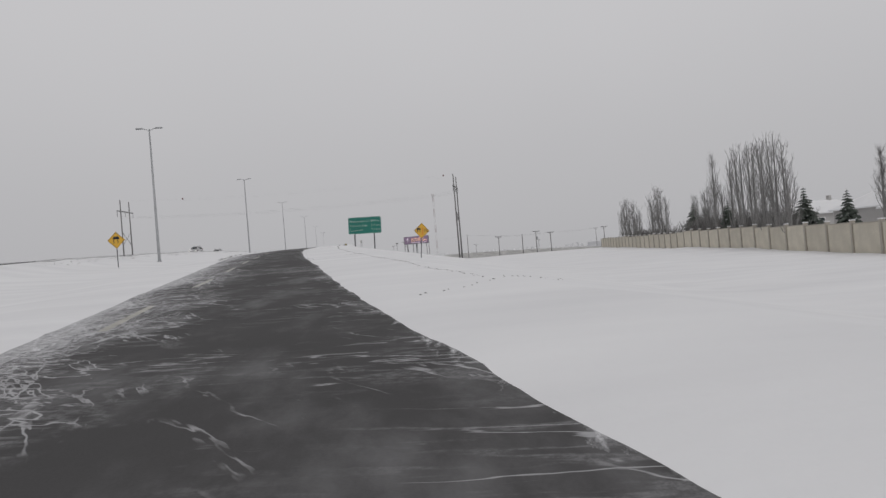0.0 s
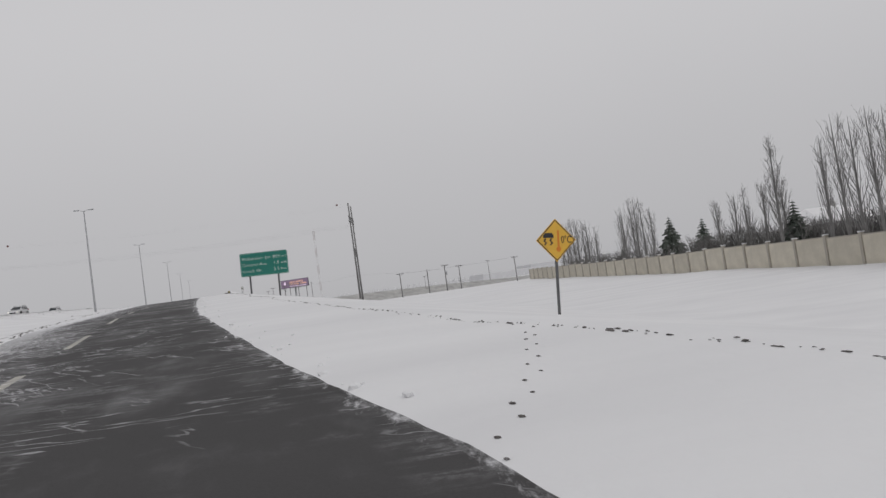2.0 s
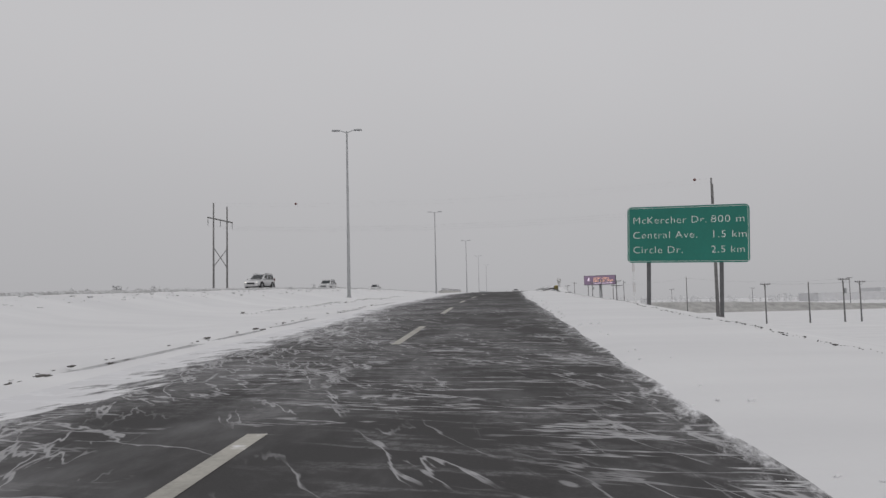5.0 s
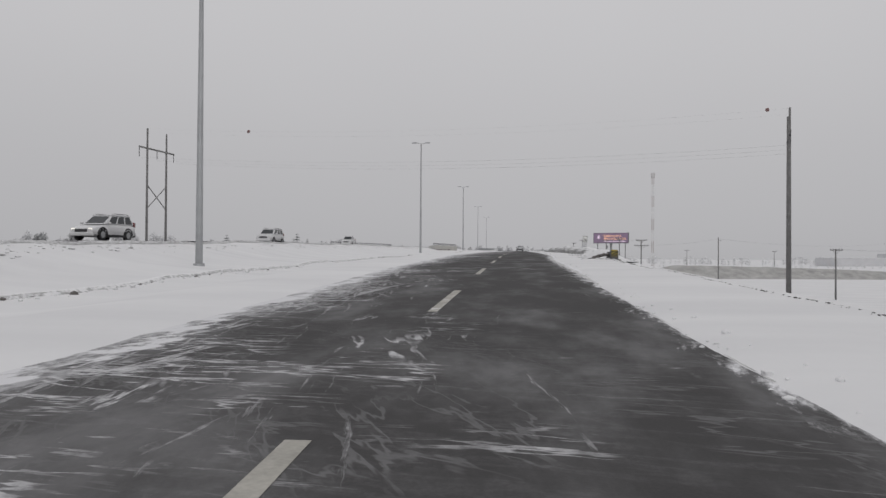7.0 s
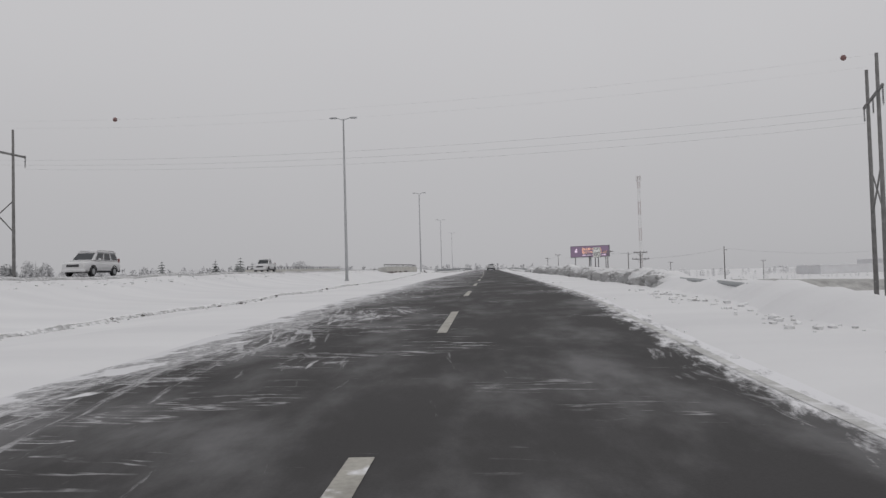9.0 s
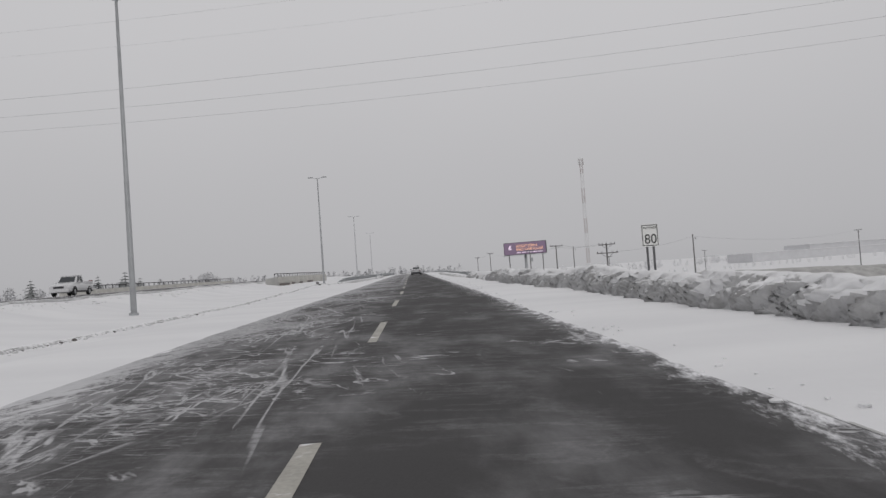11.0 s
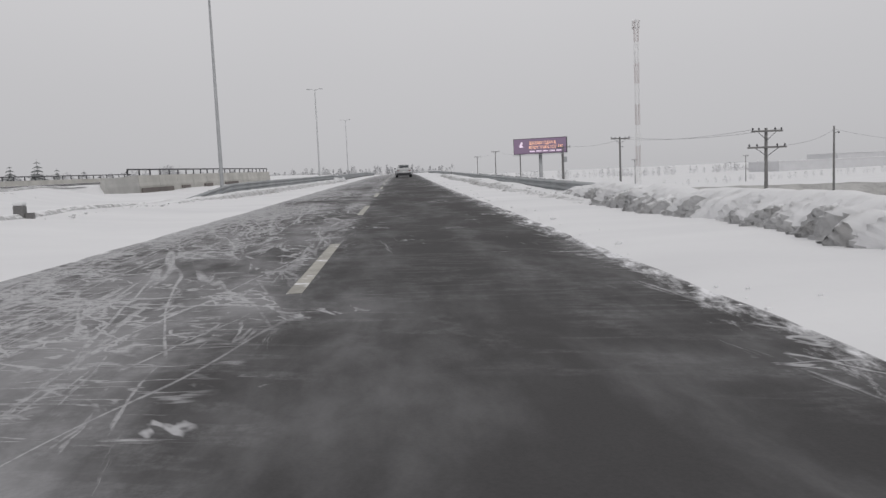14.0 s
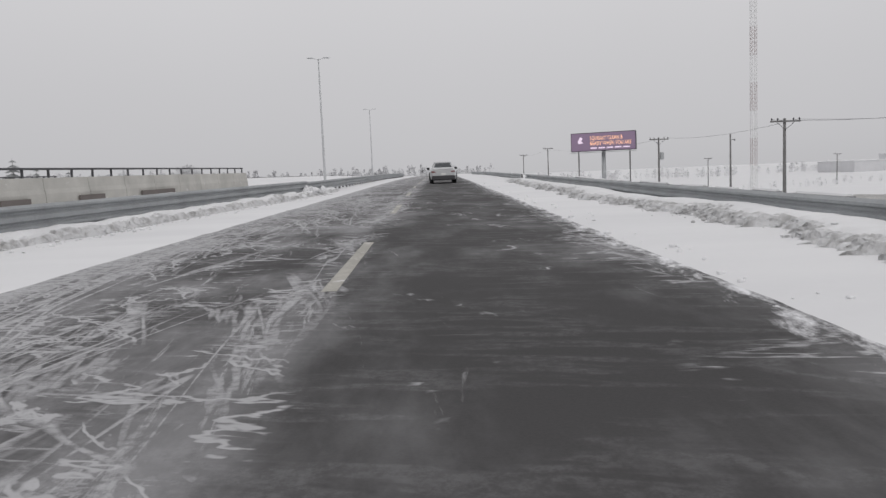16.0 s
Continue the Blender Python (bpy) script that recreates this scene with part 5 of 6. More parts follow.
for p in ((30.9, 233.95, 27.60), (-51.0, 253.1, 28.2)):
    bm = B()
    bmesh.ops.create_uvsphere(bm, u_segments=16, v_segments=10, radius=0.28)
    ball = part("marker_ball", bm, M_BALL, smooth=True)
    ball.matrix_basis = pose(*p)
    tagged(ball, "faded red aviation marker ball on a power cable", "marker ball", "aviation marker balls")

UTIL = [(25.9, 304.9, 10.9, 2, False, False), (27.0, 346.0, 12.3, 1, False, False), (41.4, 392.6, 13.0, 0, True, False), (28.3, 383.9, 12.6, 1, False, True),
        (53.6, 341.6, 12.4, 0, True, False), (31.1, 489.0, 15.1, 1, False, False), (32.3, 547.0, 14.9, 1, False, False),
        (52.0, 262.0, 8.3, 1, False, False), (59.0, 256.0, 8.2, 0, False, False), (60.6, 243.0, 8.6, 1, False, True), (68.0, 252.6, 8.2, 1, False, False), (90.5, 263.5, 8.9, 1, False, False),
        (142.8, 430.0, 13.1, 1, False, False), (135.0, 535.0, 10.8, 1, False, False), (88.0, 525.0, 11.0, 1, False, False)]
for x, y, zt, arms, lamp, can in UTIL:
    utility_pole(x, y, zt, land_z(x, y), arms, lamp, can, turn=4 if y > 300 else 20)
wire((25.9 + 1.1, 304.9, 10.8), (27 + 1.1, 346, 12.2), 0.5, 0.015)
wire((25.9 - 1.1, 304.9, 10.8), (27 - 1.1, 346, 12.2), 0.5, 0.015)
wire((27 + 1.1, 346, 12.2), (28.3 + 1.1, 383.9, 12.5), 0.5, 0.015)
wire((25.9 + 1.3, 304.7, 9.5), (53.6, 341.6, 12.0), 0.4, 0.015)
wire((53.6, 341.6, 12.0), (142.8, 430.0, 12.9), 1.6, 0.015)
wire((28.3, 383.9, 12.4), (31.1, 489.0, 14.9), 1.2, 0.015)
wire((31.1, 489.0, 14.9), (32.3, 547.0, 14.7), 0.7, 0.015)
wire((52.0, 262.0, 8.2), (68.0, 252.6, 8.1), 0.3, 0.015)
wire((68.0, 252.6, 8.1), (90.5, 263.5, 8.8), 0.3, 0.015)
lattice_tower(45.8, 394.9, land_z(45.8, 394.9), 36.4)
billboard()

# ---------------------------------------------------------------- guardrails
def rail_r(y):
    return lerp(EDGE_R, y) + 3.45


RAIL_OFF = ([266, 279, 300, 320, 430], [4.8, 4.4, 3.0, 1.75, 1.75])


def rail_l(y):
    return lerp(EDGE_L, y) - lerp(RAIL_OFF, y)


guardrail("guardrail", "weathered steel guardrail half buried in the ploughed shoulder snow", rail_r, lambda y: road_z(y) - 0.13 + 0.05 * smooth01((y - 240) / 25), 166.0, 334.0, THRIE, 1)
guardrail("guardrail", "weathered steel guardrail going on beyond the gap", rail_r, lambda y: road_z(y) - 0.08, 337.0, 420.0, THRIE, 1)
guardrail("guardrail", "tall triple-ribbed steel guardrail on the median side", rail_l, lambda y: road_z(y) + 0.22 - 0.58 * smooth01((287 - y) / 10), 267.0, 319.0, THRIE, -1)
guardrail("guardrail", "tall triple-ribbed steel guardrail beyond the gap", lambda y: rail_l(y) - 0.16, lambda y: road_z(y) + 0.16, 318.6, 420.0, THRIE, -1)
def buried_rail():
    """A second rail past the shoulder, drifted over but for short dark stretches under snow caps; its height fits the
    camera's view over the first rail.
    """
    t = thing("guardrail", "dark outer guardrail drifted over, showing in short stretches", "guardrail", (0, 0, 0))
    rnd = random.Random(77)
    y = 284.0
    while y < 333.0:
        ln = rnd.uniform(1.4, 3.8)
        x, z, lean = lerp(EDGE_R, y) + 6.2 + rnd.uniform(-0.12, 0.12), road_z(y) + 0.05, rnd.uniform(-0.015, 0.03)
        section = part("rail_section", sweep(B(), [Vector((x, y, z)), Vector((x + 0.04, y + ln, z + road_z(y + ln) - road_z(y) + lean))], [(-0.05, -0.35), (0.05, -0.35), (0.05, 0.07), (-0.05, 0.07)]), M_POST, t)
        part("snow_cap", sweep(B(), [Vector((x, y + 0.15, z + 0.07)), Vector((x + 0.04, y + ln - 0.1, z + 0.07 + road_z(y + ln) - road_z(y) + lean))], [(-0.07, 0.0), (0.07, 0.0), (0.04, 0.05), (-0.04, 0.05)]), M_SNOW, section, "cap of snow")
        part("post", box(B(), (x - 0.07, y + ln - 0.2, z - 0.8), (x + 0.07, y + ln - 0.05, z + 0.10), 0.015), M_WOOD, t)
        y += ln + rnd.uniform(0.3, 2.0)
    return t


buried_rail()
MEDIAN_OFF = ([118, 150, 170, 180, 200, 245, 256, 266], [5.9, 6.0, 5.6, 5.2, 5.5, 6.2, 5.6, 4.7])


def rail_m(y):
    return lerp(EDGE_L, y) - lerp(MEDIAN_OFF, y)


end_post = thing("guardrail_post", "stout dark end post of the median guardrail", "guardrail post", (-12.9, 266.2, land_z(-12.9, 266.2)))
part("post", box(B(), (-0.12, -0.12, -0.4), (0.12, 0.12, 0.30), 0.02), M_WOOD, end_post)
part("snow_cap", box(B(), (-0.135, -0.135, 0.30), (0.135, 0.135, 0.41), 0.045), M_SNOW, end_post, "cap of snow")
part("strut", box(B(), (0.12, -0.05, -0.3), (0.34, 0.06, 0.12), 0.02), M_WOOD, end_post)


def rail_terminal(x, y, z):
    """Crash cushion end of the guardrail with a striped marker."""
    t = thing("guardrail_terminal", "guardrail end terminal with a yellow and black striped marker", "guardrail", (x, y, z))
    part("impact_head", box(B(), (-0.17, 0.03, 0.02), (0.27, 0.30, 0.62), 0.03), M_POST, t)
    part("feeder_channel", box(B(), (-0.10, 0.30, 0.30), (0.10, 1.9, 0.56), 0.02), M_POST, t)
    part("post", box(B(), (-0.04, 0.1, -0.5), (0.12, 0.26, 0.05), 0.01), M_WOOD, t)
    part("strut", tube(B(), [(-0.12, 0.3, 0.45), (-0.5, 1.0, -0.1)], 0.035, 6), M_POST, t)
    part("strut", tube(B(), [(-0.15, 1.6, 0.45), (0.0, 0.5, -0.1)], 0.03, 6), M_POST, t)
    part("marker_panel", plate(B(), 0.05, 0.48, 0.34, 0.36, -0.012, 0.02, 0.02), M_STALEYELLOW, t, "dull yellow reflective panel")
    for k in range(3):
        # slanted bars, cut off at the panel's edges
        z0 = 0.14 + 0.17 * k
        pts = [(-0.115, z0), (0.215, z0 + 0.20), (0.215, z0 + 0.29), (-0.115, z0 + 0.09)]
        pts = [(px, min(0.65, max(0.31, pz))) for px, pz in pts]
        part("stripe", poly(B(), pts, -0.018, -0.012), M_BLACK, t)
    return t


rail_terminal(-0.42, 164.6, road_z(164.6) - 0.08)

# ---------------------------------------------------------------- overpass of the opposite carriageway
def parapet(name, label, x, y0, y1, lift, x1=None, flare=False):
    z0 = road_z((y0 + y1) / 2) + lift
    t = thing(name, label, "bridge parapet", (x, y0, 0))
    slant = ((x1 if x1 is not None else x) - x) / (y1 - y0)
    cuts = ([0.0, 5.4] if flare else [0.0])
    m = 11
    cuts += [cuts[-1] + (y1 - y0 - cuts[-1]) * (k + 1) / m for k in range(m)]
    for k in range(len(cuts) - 1):
        a, b = cuts[k], cuts[k + 1] - 0.05
        za, zb = road_z(y0 + a) + lift, road_z(y0 + b) + lift
        wing = flare and k == 0
        prof = [(0.22, -0.9), (0.22, 0.0), (0.16, 0.25), (0.12, 0.82), (-0.12, 0.82), (-0.2, 0.0), (-0.2, -0.9)]
        bm = B()
        rings = [[bm.verts.new((px + slant * yy - (0.45 if wing and yy == a else 0.0), yy, zz + (min(pz, 0.62) if wing and yy == a else pz))) for px, pz in prof] for yy, zz in ((a, za), (b, zb))]
        q = len(prof)
        for j in range(q):
            bm.faces.new((rings[0][j], rings[1][j], rings[1][(j + 1) % q], rings[0][(j + 1) % q]))
        bm.faces.new(rings[0])
        bm.faces.new(rings[1][::-1])
        bmesh.ops.recalc_face_normals(bm, faces=bm.faces)
        part("end_wall" if wing else "concrete_panel", bm, M_ENDWALL if wing else M_CONCRETE, t, "rime-covered flared end" if wing else "")
    y = 3.6 if flare else 1.0
    first = y
    while y < y1 - y0:
        z = road_z(y0 + y) + lift + 0.82
        part("rail_post", box(B(), (slant * y - 0.05, y - 0.06, z), (slant * y + 0.05, y + 0.06, z + 0.42), 0.01), M_DARKSTEEL, t)
        y += 2.45
    za, zb = road_z(y0 + first) + lift + 1.28, road_z(y1) + lift + 1.28
    part("top_rail", tube(B(), [(slant * first, first - 0.2, za - 0.25), (slant * first, first, za), (slant * (y1 - y0) / 2, (y1 - y0) / 2, (za + zb) / 2), (slant * (y1 - y0 - 1), y1 - y0 - 1, zb)], 0.06, 8), M_DARKSTEEL, t)
    return t


parapet("bridge_parapet", "concrete bridge parapet with a dark steel top rail", -23.25, 302.3, 361.0, 0.58, -20.9, True)
parapet("bridge_parapet", "concrete parapet on the far side of the bridge", -42.5, 280.0, 368.0, 0.62)
for y0, y1 in ((307.8, 315.5), (318.0, 320.5), (325.5, 328.5), (334.0, 340.0)):
    line = [(-23.25 + 0.04 * (y - 302.3) + 0.34, y, road_z(y)) for y in (y0, (y0 + y1) / 2, y1)]
    fascia = part("bridge_fascia", sweep(B(), line, [(-0.05, -0.5), (0.05, -0.5), (0.05, 0.40), (-0.05, 0.40)]), M_FASCIA)
    tagged(fascia, "dark brown fascia showing between drifts at the parapet foot", "bridge fascia", kind="structure")

# ---------------------------------------------------------------- ploughed snow
snow_bank("snow_bank", "smooth rounded snow mound over the guardrail end", lambda y: lerp(EDGE_R, y) + 3.1, 166.5, 194.0, 0.56, 0.8, (M_SNOW, M_CUT), 0.25, seed=12.0, ends=(3, 8), face=False)
snow_bank("snow_bank", "high ploughed snow bank with a broken dirty face", lambda y: lerp(EDGE_R, y) + 2.95 - 0.45 * smooth01((y - 215) / 20), 179.0, 256.0, 0.88, 0.85, (M_SNOW, M_CUT), 0.66, seed=1.0, ends=(6, 12), h_of=lambda y: 0.82 + 0.18 * smooth01((y - 195) / 20), grain=1.8, patchy=1.75)
snow_bank("snow_bank", "lower end of the snow bank, broken and half drifted over", lambda y: lerp(EDGE_R, y) + 2.6, 246.0, 276.0, 0.66, 0.9, (M_SNOW, M_CUT), 0.46, seed=41.0, ends=(6, 9), grain=1.9, patchy=1.9, bare=11.0)
snow_bank("snow_bank", "crumbled grey snow ridge along the guardrail foot", lambda y: lerp(EDGE_R, y) + 1.85, 262.0, 336.0, 0.31, 0.95, (M_SNOW, M_CRUMB), 0.46, seed=4.0, sink=0.08, grain=2.1, patchy=0.35, step=0.05, bare=16.0, h_of=lambda y: 0.55 + 0.45 * smooth01((y - 272) / 12))
snow_bank("snow_bank", "crumbled snow along the median guardrail", lambda y: rail_l(y) + 0.62, 272.0, 330.0, 0.42, 0.5, (M_SNOW, M_CRUMB), 0.24, seed=7.0, grain=2.2, patchy=0.6, side=-1)
# dark clods trace the shoulder ledge, for its shade and its bared earth
clods("clods", "thin dark broken line along the shoulder", [(lerp(EDGE_R, y) + 2.85 + 0.3 * smooth01((y - 60) / 40) + 0.15 * noise.noise(Vector((y * 0.3, 0, 0))), y, 0) for y in range(16, 164, 3)], M_EARTH, 1500, 0.04, 0.0105, 5.5, 0.9)
tracks("trail of prints from the asphalt edge towards the fence", [(1.1, 12.9), (2.2, 14.2), (3.1, 15.5), (6.5, 23.0)], 0.34, 0.022)
tracks("short trail of prints across the shoulder snow", [(-1.85, 38.2), (-0.8, 40.1), (0.5, 43.2)], 0.36, 0.020)
snow_bank("snow_bank", "low dirty ridge of ploughed snow along the median", lambda y: rail_m(y), 118.0, 278.0, 0.14, 0.20, (M_DIRTY, M_CUT), 0.12, step=0.12, seed=22.0, sink=0.03, side=-1, base=lambda y: land_z(rail_m(y), y))
clods("clods", "dirty snow clods along the median ridge", [(rail_m(y) + 0.1, y, 0) for y in range(118, 268, 6)], M_DIRTY, 620, 0.16, 0.06)
clods("clods", "dark clods on the median ridge", [(rail_m(y) - 0.05, y, 0) for y in range(118, 268, 6)], M_EARTH, 150, 0.14, 0.075)
clods("clods", "grey crumbs along the verge of the opposite carriageway", [(-22.9 + 0.4 * math.sin(y * 0.7), y, 0) for y in range(60, 290, 4)], M_DIRTY, 1100, 0.55, 0.06, 2.2, 0.4)
snow_bank("snow_bank", "thin grey snow edge along the opposite carriageway", lambda y: FAR_R + 0.55, 60.0, 300.0, 0.17, 0.16, (M_CRUMB, M_CUT), 0.12, step=0.25, seed=52.0, sink=0.02, side=-1, base=lambda y: land_z(FAR_R + 0.55, y), patchy=1.6, bare=9.0)
# the ledge's shade and bare ground are put in as small dark clods
clods("clods", "dark crumbs drawn for a shaded, partly bare ledge in the median snow", [(lerp(EDGE_L, y) - 0.2 - 0.45 * smooth01((y - 64) / 20), y, 0) for y in range(54, 125, 4)], M_EARTH, 460, 0.09, 0.026, 5.0, 0.6)
clods("clods", "broken snow lumps below the median guardrail", [(rail_l(y) + 0.95, y, 0) for y in range(266, 326, 6)], M_DIRTY, 300, 0.12, 0.04)
clods("clods", "broken snow lumps below the shoulder guardrail", [(lerp(EDGE_R, y) + 2.05, y, 0) for y in range(270, 334, 6)], M_CRUMB, 450, 0.22, 0.035, 1.0, 0.8, lambda x, y: 0.12 * smooth01((x - lerp(EDGE_R, y) - 1.5) / 0.8))
clods("clods", "heap of broken snow where the median rail sections meet", [(rail_l(y) + 0.35, y, 0) for y in (316.0, 318.6, 320.0)], M_SNOW, 150, 0.18, 0.12, 1.0, 1.0, lambda x, y: 0.30 * math.exp(-((y - 318.4) / 1.2) ** 2))
clods("clods", "grey crumbs on the snow beside the bank", [(lerp(EDGE_R, y) + 2.0, y, 0) for y in (168, 172, 176, 182)], M_DIRTY, 90, 0.3, 0.07)
clods("clods", "broken snow and earth round the guardrail end", [(-1.0, 163.6, 0), (-0.6, 165, 0), (0.2, 169, 0), (1.2, 176, 0)], M_DIRTY, 260, 0.5, 0.09, 1.5, 0.5)
clods("clods", "dark frozen earth thrown up round the guardrail end", [(-1.5, 166.0, 0), (-0.9, 165.4, 0), (-0.4, 166.6, 0)], M_EARTH, 150, 0.28, 0.11, 1.4, 0.6, lambda x, y: 0.22 * math.exp(-((x + 0.7) / 0.5) ** 2))
clods("clods", "small snow crumbs at the asphalt edge", [(lerp(EDGE_R, y) + 0.1, y, 0) for y in range(40, 330, 6)], M_SNOW, 700, 0.22, 0.045)

# ---------------------------------------------------------------- fence, gardens and houses
def fence():
    a, b = Vector((32.2, 27.0)), Vector((67.3, 198.5))
    n = 39
    t = thing("fence", "tan precast fence with capped posts and snow on its coping", "fence", (a.x, a.y, 0))
    u = (b - a).normalized()
    turn = math.degrees(math.atan2(u.y, u.x))
    L = (b - a).length / n
    H = 2.35
    panel = box(B(), (0.14, -0.05, 0.0), (L - 0.14, 0.05, H - 0.08), 0.0)
    cap = box(B(), (0.12, -0.09, H - 0.08), (L - 0.12, 0.09, H), 0.015)
    post = box(B(), (-0.15, -0.16, -0.4), (0.15, 0.16, H + 0.10), 0.02)
    pcap = box(B(), (-0.19, -0.2, H + 0.10), (0.19, 0.2, H + 0.19), 0.025)
    shared = {}
    for key, bm, mat in (("panel", panel, M_FENCE), ("coping", cap, M_FENCEPOST), ("post", post, M_FENCEPOST), ("post_cap", pcap, M_SNOW)):
        me = bpy.data.meshes.new(key)
        bm.to_mesh(me)
        bm.free()
        me.materials.append(mat)
        shared[key] = me
    for k in range(n + 1):
        p = a + u * L * k
        q = a + u * L * (k + 1)
        z = land_z(p.x, p.y)
        z = min(z, land_z((p.x + q.x) / 2, (p.y + q.y) / 2)) - 0.05
        for key in ("post", "post_cap") + (("panel", "coping") if k < n else ()):
            ob = new(key, shared[key])
            ob.parent = t
            ob.matrix_basis = pose(p.x - a.x, p.y - a.y, z, 0, 0, turn)
    return t


fence()


def fx(y, off):
    return 32.2 + (y - 27.0) * (67.3 - 32.2) / (198.5 - 27.0) + off


def gz(x, y):
    return land_z(x, y)


POPLARS = ((66.8, 0.6, 9.0, 0.9), (68.2, 0.8, 10.7, 1.0), (69.8, 0.5, 11.8, 1.1), (71.4, 0.9, 12.0, 1.2), (73.0, 0.5, 11.8, 1.1), (74.6, 0.9, 11.6, 1.1), (76.4, 0.6, 11.7, 1.1), (78.2, 0.9, 12.1, 1.1), (80.0, 0.5, 11.8, 1.0), (82.0, 0.8, 12.4, 1.0), (83.8, 0.5, 11.1, 0.5),
           (92.5, 2.1, 8.3, 0.6), (96.1, 1.9, 8.5, 0.6), (99.5, 2.1, 8.6, 0.6), (102.5, 2.3, 8.3, 0.6), (105.5, 2.1, 8.0, 0.6), (124.5, 1.6, 9.6, 0.8), (127.0, 1.6, 11.0, 0.9), (129.5, 1.4, 11.6, 0.9), (131.5, 1.8, 11.4, 1.0), (134.0, 1.2, 10.6, 1.0), (136.5, 1.8, 9.6, 0.9),
           (150.0, 1.6, 9.2, 0.9), (154.0, 1.5, 10.8, 1.0), (157.0, 1.7, 11.2, 1.1), (160.0, 1.4, 11.6, 1.1), (163.0, 1.6, 12.0, 1.1), (166.0, 1.6, 11.4, 1.1), (169.0, 1.7, 10.6, 1.0), (172.0, 1.5, 9.8, 1.0))
for n, (y, off, top, sp) in enumerate(POPLARS):
    x = fx(y, off)
    poplar(x, y, gz(x, y), top - (0.5 if y < 90 else 0.0), 40 + n, sp)
x = fx(91.3, 0.6)
open_tree(x, 91.3, gz(x, 91.3), 12.0, 3)
x = fx(63.0, 8.0)
open_tree(x, 63.0, gz(x, 63.0), 8.4, 5)
for n, (y, off, top) in enumerate(((135.5, 9.6, 8.8), (120.5, 7.6, 7.2), (80.5, 8.0, 6.6), (70.0, 8.0, 5.4), (91.5, 2.4, 6.4), (154.0, 8.0, 5.5))):
    x = fx(y, off)
    spruce(x, y, gz(x, y), top, 80 + n)
shrub_row("shrub_row", "dense bare shrubs behind the fence", [(fx(y, 3.9), y, gz(fx(y, 3.9), y)) for y in range(75, 118, 7)], M_HEDGE, 1750, 3.9, 0.8, 11)
shrub_row("shrub_row", "bare shrubs at the foot of the far poplars", [(fx(y, 3.6), y, gz(fx(y, 3.6), y)) for y in range(124, 176, 7)], M_HEDGE, 760, 3.4, 0.9, 17)


def house(x, y, z, turn, w, d, h, label):
    t = thing("house", label, "house", (x, y, z), turn)
    part("wall", box(B(), (-w / 2, -d / 2, -0.6), (w / 2, d / 2, h)), M_WALL, t)
    e = 0.5
    rise = d * 0.27
    bm = B()
    lo = [bm.verts.new(v) for v in ((-w / 2 - e, -d / 2 - e, h), (w / 2 + e, -d / 2 - e, h), (w / 2 + e, d / 2 + e, h), (-w / 2 - e, d / 2 + e, h))]
    lo2 = [bm.verts.new(v.co + Vector((0, 0, 0.18))) for v in lo]
    hi = [bm.verts.new((-w / 2 + d * 0.35, 0, h + rise)), bm.verts.new((w / 2 - d * 0.35, 0, h + rise))]
    bm.faces.new(lo[::-1])
    for k in range(4):
        bm.faces.new((lo[k], lo[(k + 1) % 4], lo2[(k + 1) % 4], lo2[k]))
    bm.faces.new((lo2[0], lo2[1], hi[1], hi[0]))
    bm.faces.new((lo2[2], lo2[3], hi[0], hi[1]))
    bm.faces.new((lo2[1], lo2[2], hi[1]))
    bm.faces.new((lo2[3], lo2[0], hi[0]))
    part("roof", bm, M_SNOW, t, "snow-covered hip roof")
    for k, px in enumerate((-w * 0.3, 0.05 * w, w * 0.32)):
        win = part("window", box(B(), (px - 0.7, -d / 2 - 0.03, h - 1.9), (px + 0.7, -d / 2 + 0.02, h - 0.7)), M_GLASS, t, "dark window pane")
        bm = B()
        for x0, z0, x1, z1 in ((px - 0.8, h - 2.0, px + 0.8, h - 1.9), (px - 0.8, h - 0.7, px + 0.8, h - 0.6), (px - 0.8, h - 1.9, px - 0.7, h - 0.7), (px + 0.7, h - 1.9, px + 0.8, h - 0.7)):
            box(bm, (x0, -d / 2 - 0.06, z0), (x1, -d / 2 + 0.02, z1))
        part("window_frame", bm, M_WHITE, win)
    part("chimney", box(B(), (w * 0.15, -0.3, h + rise * 0.5), (w * 0.15 + 0.6, 0.3, h + rise + 0.7), 0.03), M_WALL, t)
    return t


house(68.5, 77.0, gz(68.5, 77.0), 10, 15, 9, 3.4, "grey bungalow with a snow-covered roof behind the fence")
house(76.0, 98.0, gz(76.0, 98.0), 15, 14, 9, 3.6, "grey bungalow with a snow-covered roof among spruces")
house(80.0, 122.0, gz(80.0, 122.0), 12, 14, 9, 3.4, "low house with a snow-covered roof past the poplars")
house(60.0, 57.0, gz(60.0, 57.0), 8, 14, 9, 4.0, "grey house with a snow-covered hip roof behind the fence")

# ---------------------------------------------------------------- far right: berm and warehouses
def berm_z(x, y):
    c = 372.0 + 0.10 * (x - 20)
    crest = 4.2 - 2.2 * smooth01((x - 60) / 85) + 0.4 * noise.noise(Vector((x * 0.02, 0, 0)))
    d = abs(y - c)
    low = land_z(x, y) - 0.3
    crest = low + (crest - low) * smooth01((x - 37) / 12)
    return max(low, crest - max(0.0, d - 3.5) * 0.42 + 0.25 * fbm(x, y, 0.25))


berm_rows = spaced(352, 400, 1.2) + [400]
berm = quad_grid("embankment", lambda y: [16 + 3 * k for k in range(46)][7:], berm_rows, berm_z, M_GRASS)
tagged(berm, "long grassy embankment with snow lying on its crest", "embankment", kind="structure")


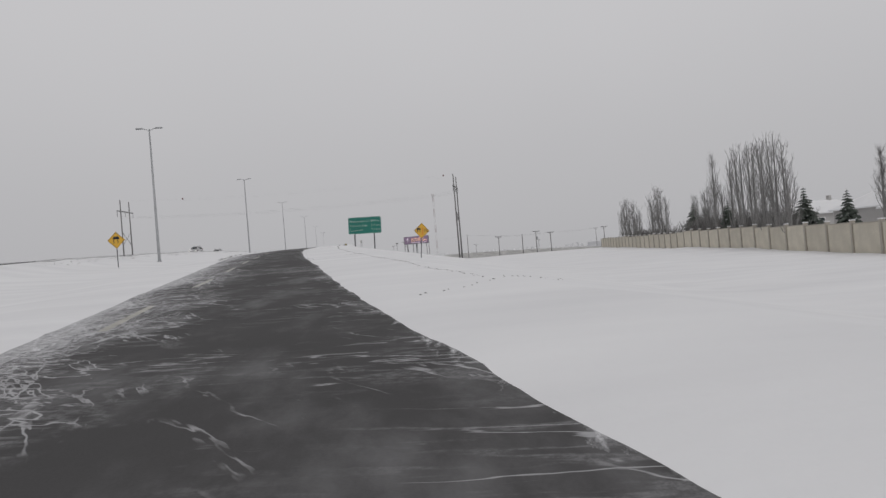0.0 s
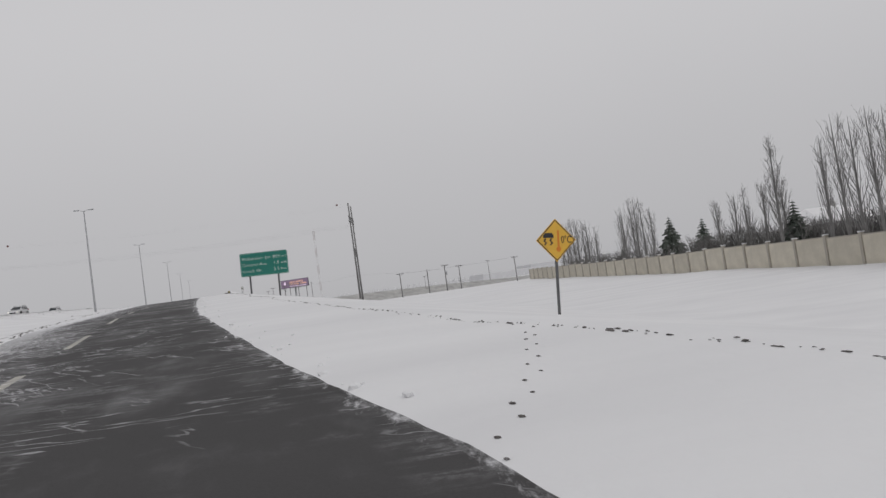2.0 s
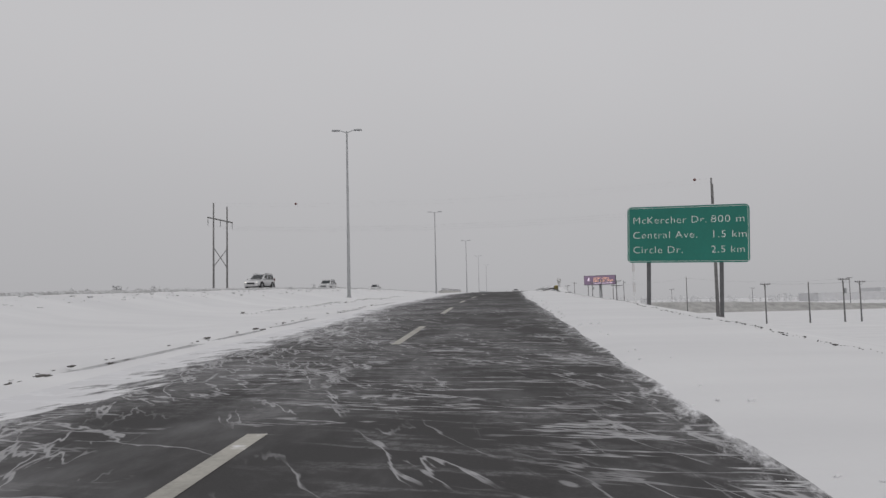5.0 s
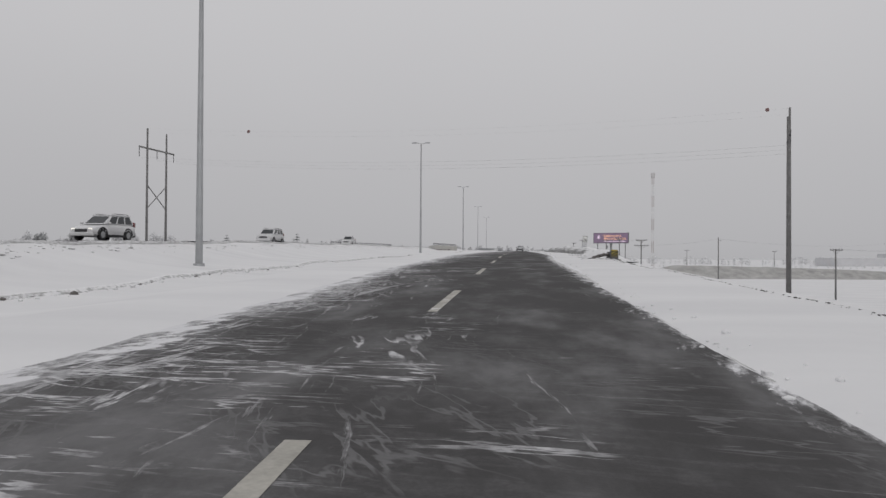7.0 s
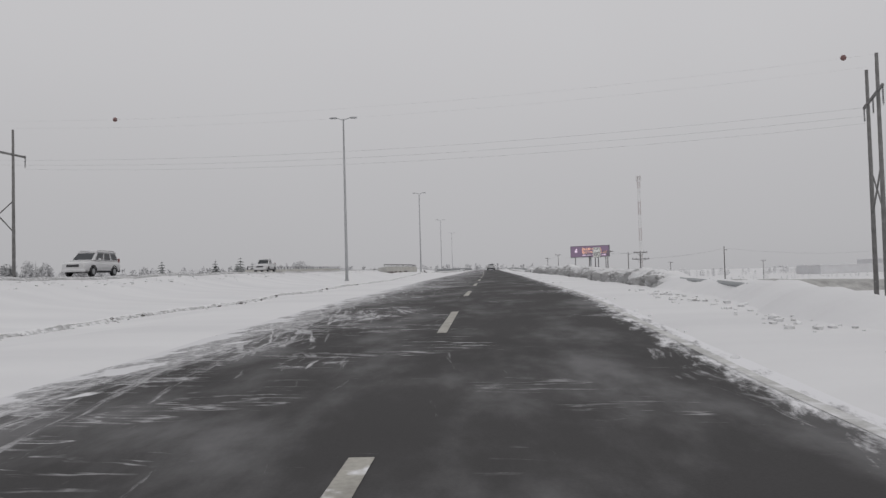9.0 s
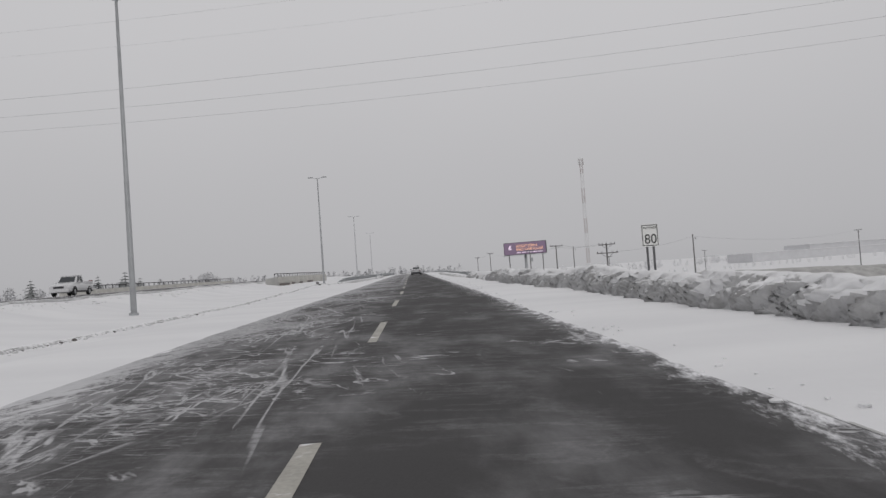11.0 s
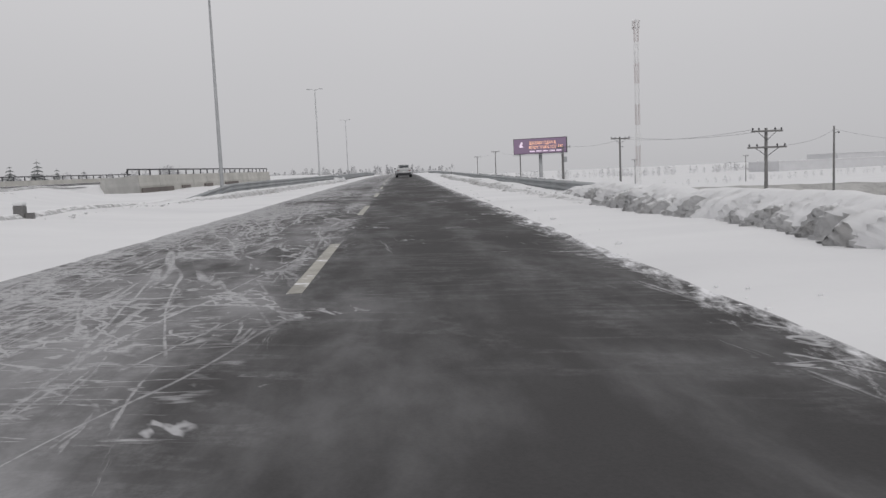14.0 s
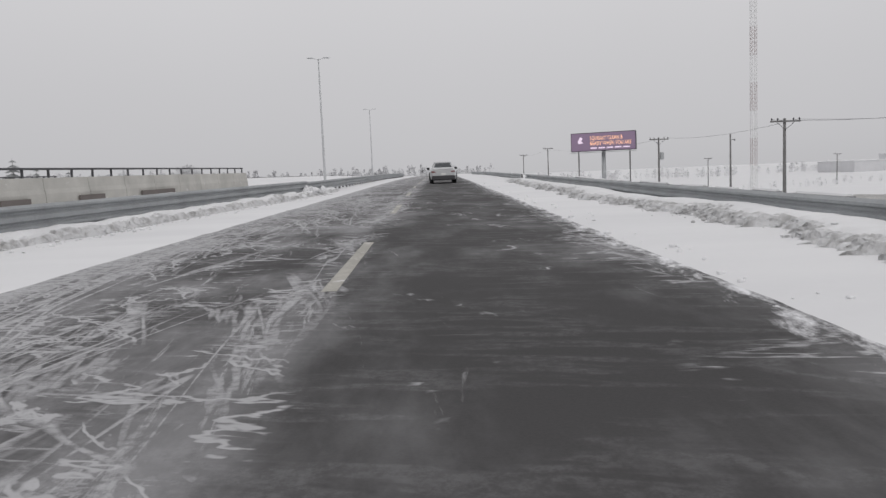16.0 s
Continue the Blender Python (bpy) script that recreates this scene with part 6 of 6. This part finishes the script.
def shed(x, y, z, turn, w, d, h, label):
    t = thing("warehouse", label, "warehouse", (x, y, z), turn)
    part("wall", box(B(), (-w / 2, -d / 2, -1.0), (w / 2, d / 2, h), 0.1), M_SHED, t)
    part("roof", box(B(), (-w / 2 - 0.3, -d / 2 - 0.3, h), (w / 2 + 0.3, d / 2 + 0.3, h + 0.5), 0.1), M_SNOW, t, "flat roof under snow")
    for k in range(6):
        px = -w / 2 + w * (k + 0.5) / 6
        part("loading_door", box(B(), (px - 2.0, -d / 2 - 0.08, 0), (px + 2.0, -d / 2 + 0.02, 4.2), 0.03), M_SHED, t)
    return t


shed(313, 725, gz(300, 725), 0, 150, 40, 7.4 - gz(300, 725), "long grey warehouse with a flat snowy roof")
shed(380, 790, gz(350, 790), 0, 130, 40, 11.2 - gz(350, 790), "taller grey warehouse standing behind another one")


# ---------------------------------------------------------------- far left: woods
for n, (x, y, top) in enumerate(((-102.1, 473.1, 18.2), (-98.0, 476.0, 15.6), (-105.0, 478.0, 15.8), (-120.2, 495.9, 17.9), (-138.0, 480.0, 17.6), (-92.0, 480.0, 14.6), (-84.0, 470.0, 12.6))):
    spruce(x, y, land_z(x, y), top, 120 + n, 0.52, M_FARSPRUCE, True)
# far trees and woods below carry haze in their pale colours
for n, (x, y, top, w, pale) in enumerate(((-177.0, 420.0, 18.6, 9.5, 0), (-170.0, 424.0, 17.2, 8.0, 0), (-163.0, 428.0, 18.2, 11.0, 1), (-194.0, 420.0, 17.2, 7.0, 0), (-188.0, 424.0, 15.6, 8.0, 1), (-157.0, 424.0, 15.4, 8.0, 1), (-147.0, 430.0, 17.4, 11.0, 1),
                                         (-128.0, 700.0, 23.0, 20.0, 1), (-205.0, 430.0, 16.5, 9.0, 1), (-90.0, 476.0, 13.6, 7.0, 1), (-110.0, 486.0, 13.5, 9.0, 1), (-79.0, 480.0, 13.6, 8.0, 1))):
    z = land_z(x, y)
    round_tree(x, y, z, top, w, 200 + n, M_PALEWOOD if pale else M_HAZEGREY, "broad bare tree far off, paled in colour for haze" if pale else "bushy tree far off, greyed in colour for haze")
far_wood("far_wood", "bush line on the horizon, paled in colour for haze", [(-330, 330, 2), (-240, 380, 2), (-170, 450, 3), (-90, 560, 5)], 210, 10.5, 15, M_PALEWOOD, 0.15)
far_wood("far_wood", "wood along the horizon, paled in colour for haze", [(-420, 400, 3), (-300, 500, 3), (-200, 600, 4), (-120, 660, 6)], 170, 12, 5, M_PALEWOOD, 0.2)
far_wood("far_wood", "pale wood beyond the bridge, haze put into its colour", [(-130, 690, 7), (-70, 720, 7), (-20, 760, 7), (40, 820, 7)], 150, 9, 6, M_PALEWOOD, 0.45)
far_wood("far_wood", "trees on the far eastern horizon, whitened in colour for haze", [(50, 760, 3), (170, 740, 2), (300, 760, 3), (480, 700, 3)], 230, 6, 25, M_HAZEWHITE, 0.15)
far_wood("far_wood", "low bushes on the plain, whitened in colour for haze", [(60, 480, 1.5), (130, 520, 1.5), (220, 560, 2), (360, 600, 2.5)], 110, 2.4, 27, M_HAZEWHITE, 0.0)

# ---------------------------------------------------------------- vehicles
vehicle("sedan", -1.7, 337.0, road_z(337.0), 0, M_GREYCAR, "silver sedan with snow on its boot, seen from behind")
vehicle("suv", -32.4, 170.0, road_z(170) + 0.93, 172, M_WHITECAR, "white compact utility vehicle on the opposite carriageway", True)
vehicle("large", -35.4, 215.7, road_z(215.7) + 0.93, 178, M_WHITECAR, "large white utility vehicle with dark windows", True)
vehicle("pickup", -35.8, 266.7, road_z(266.7) + 0.93, 180, M_WHITECAR, "white pickup truck with its headlamps on", True)
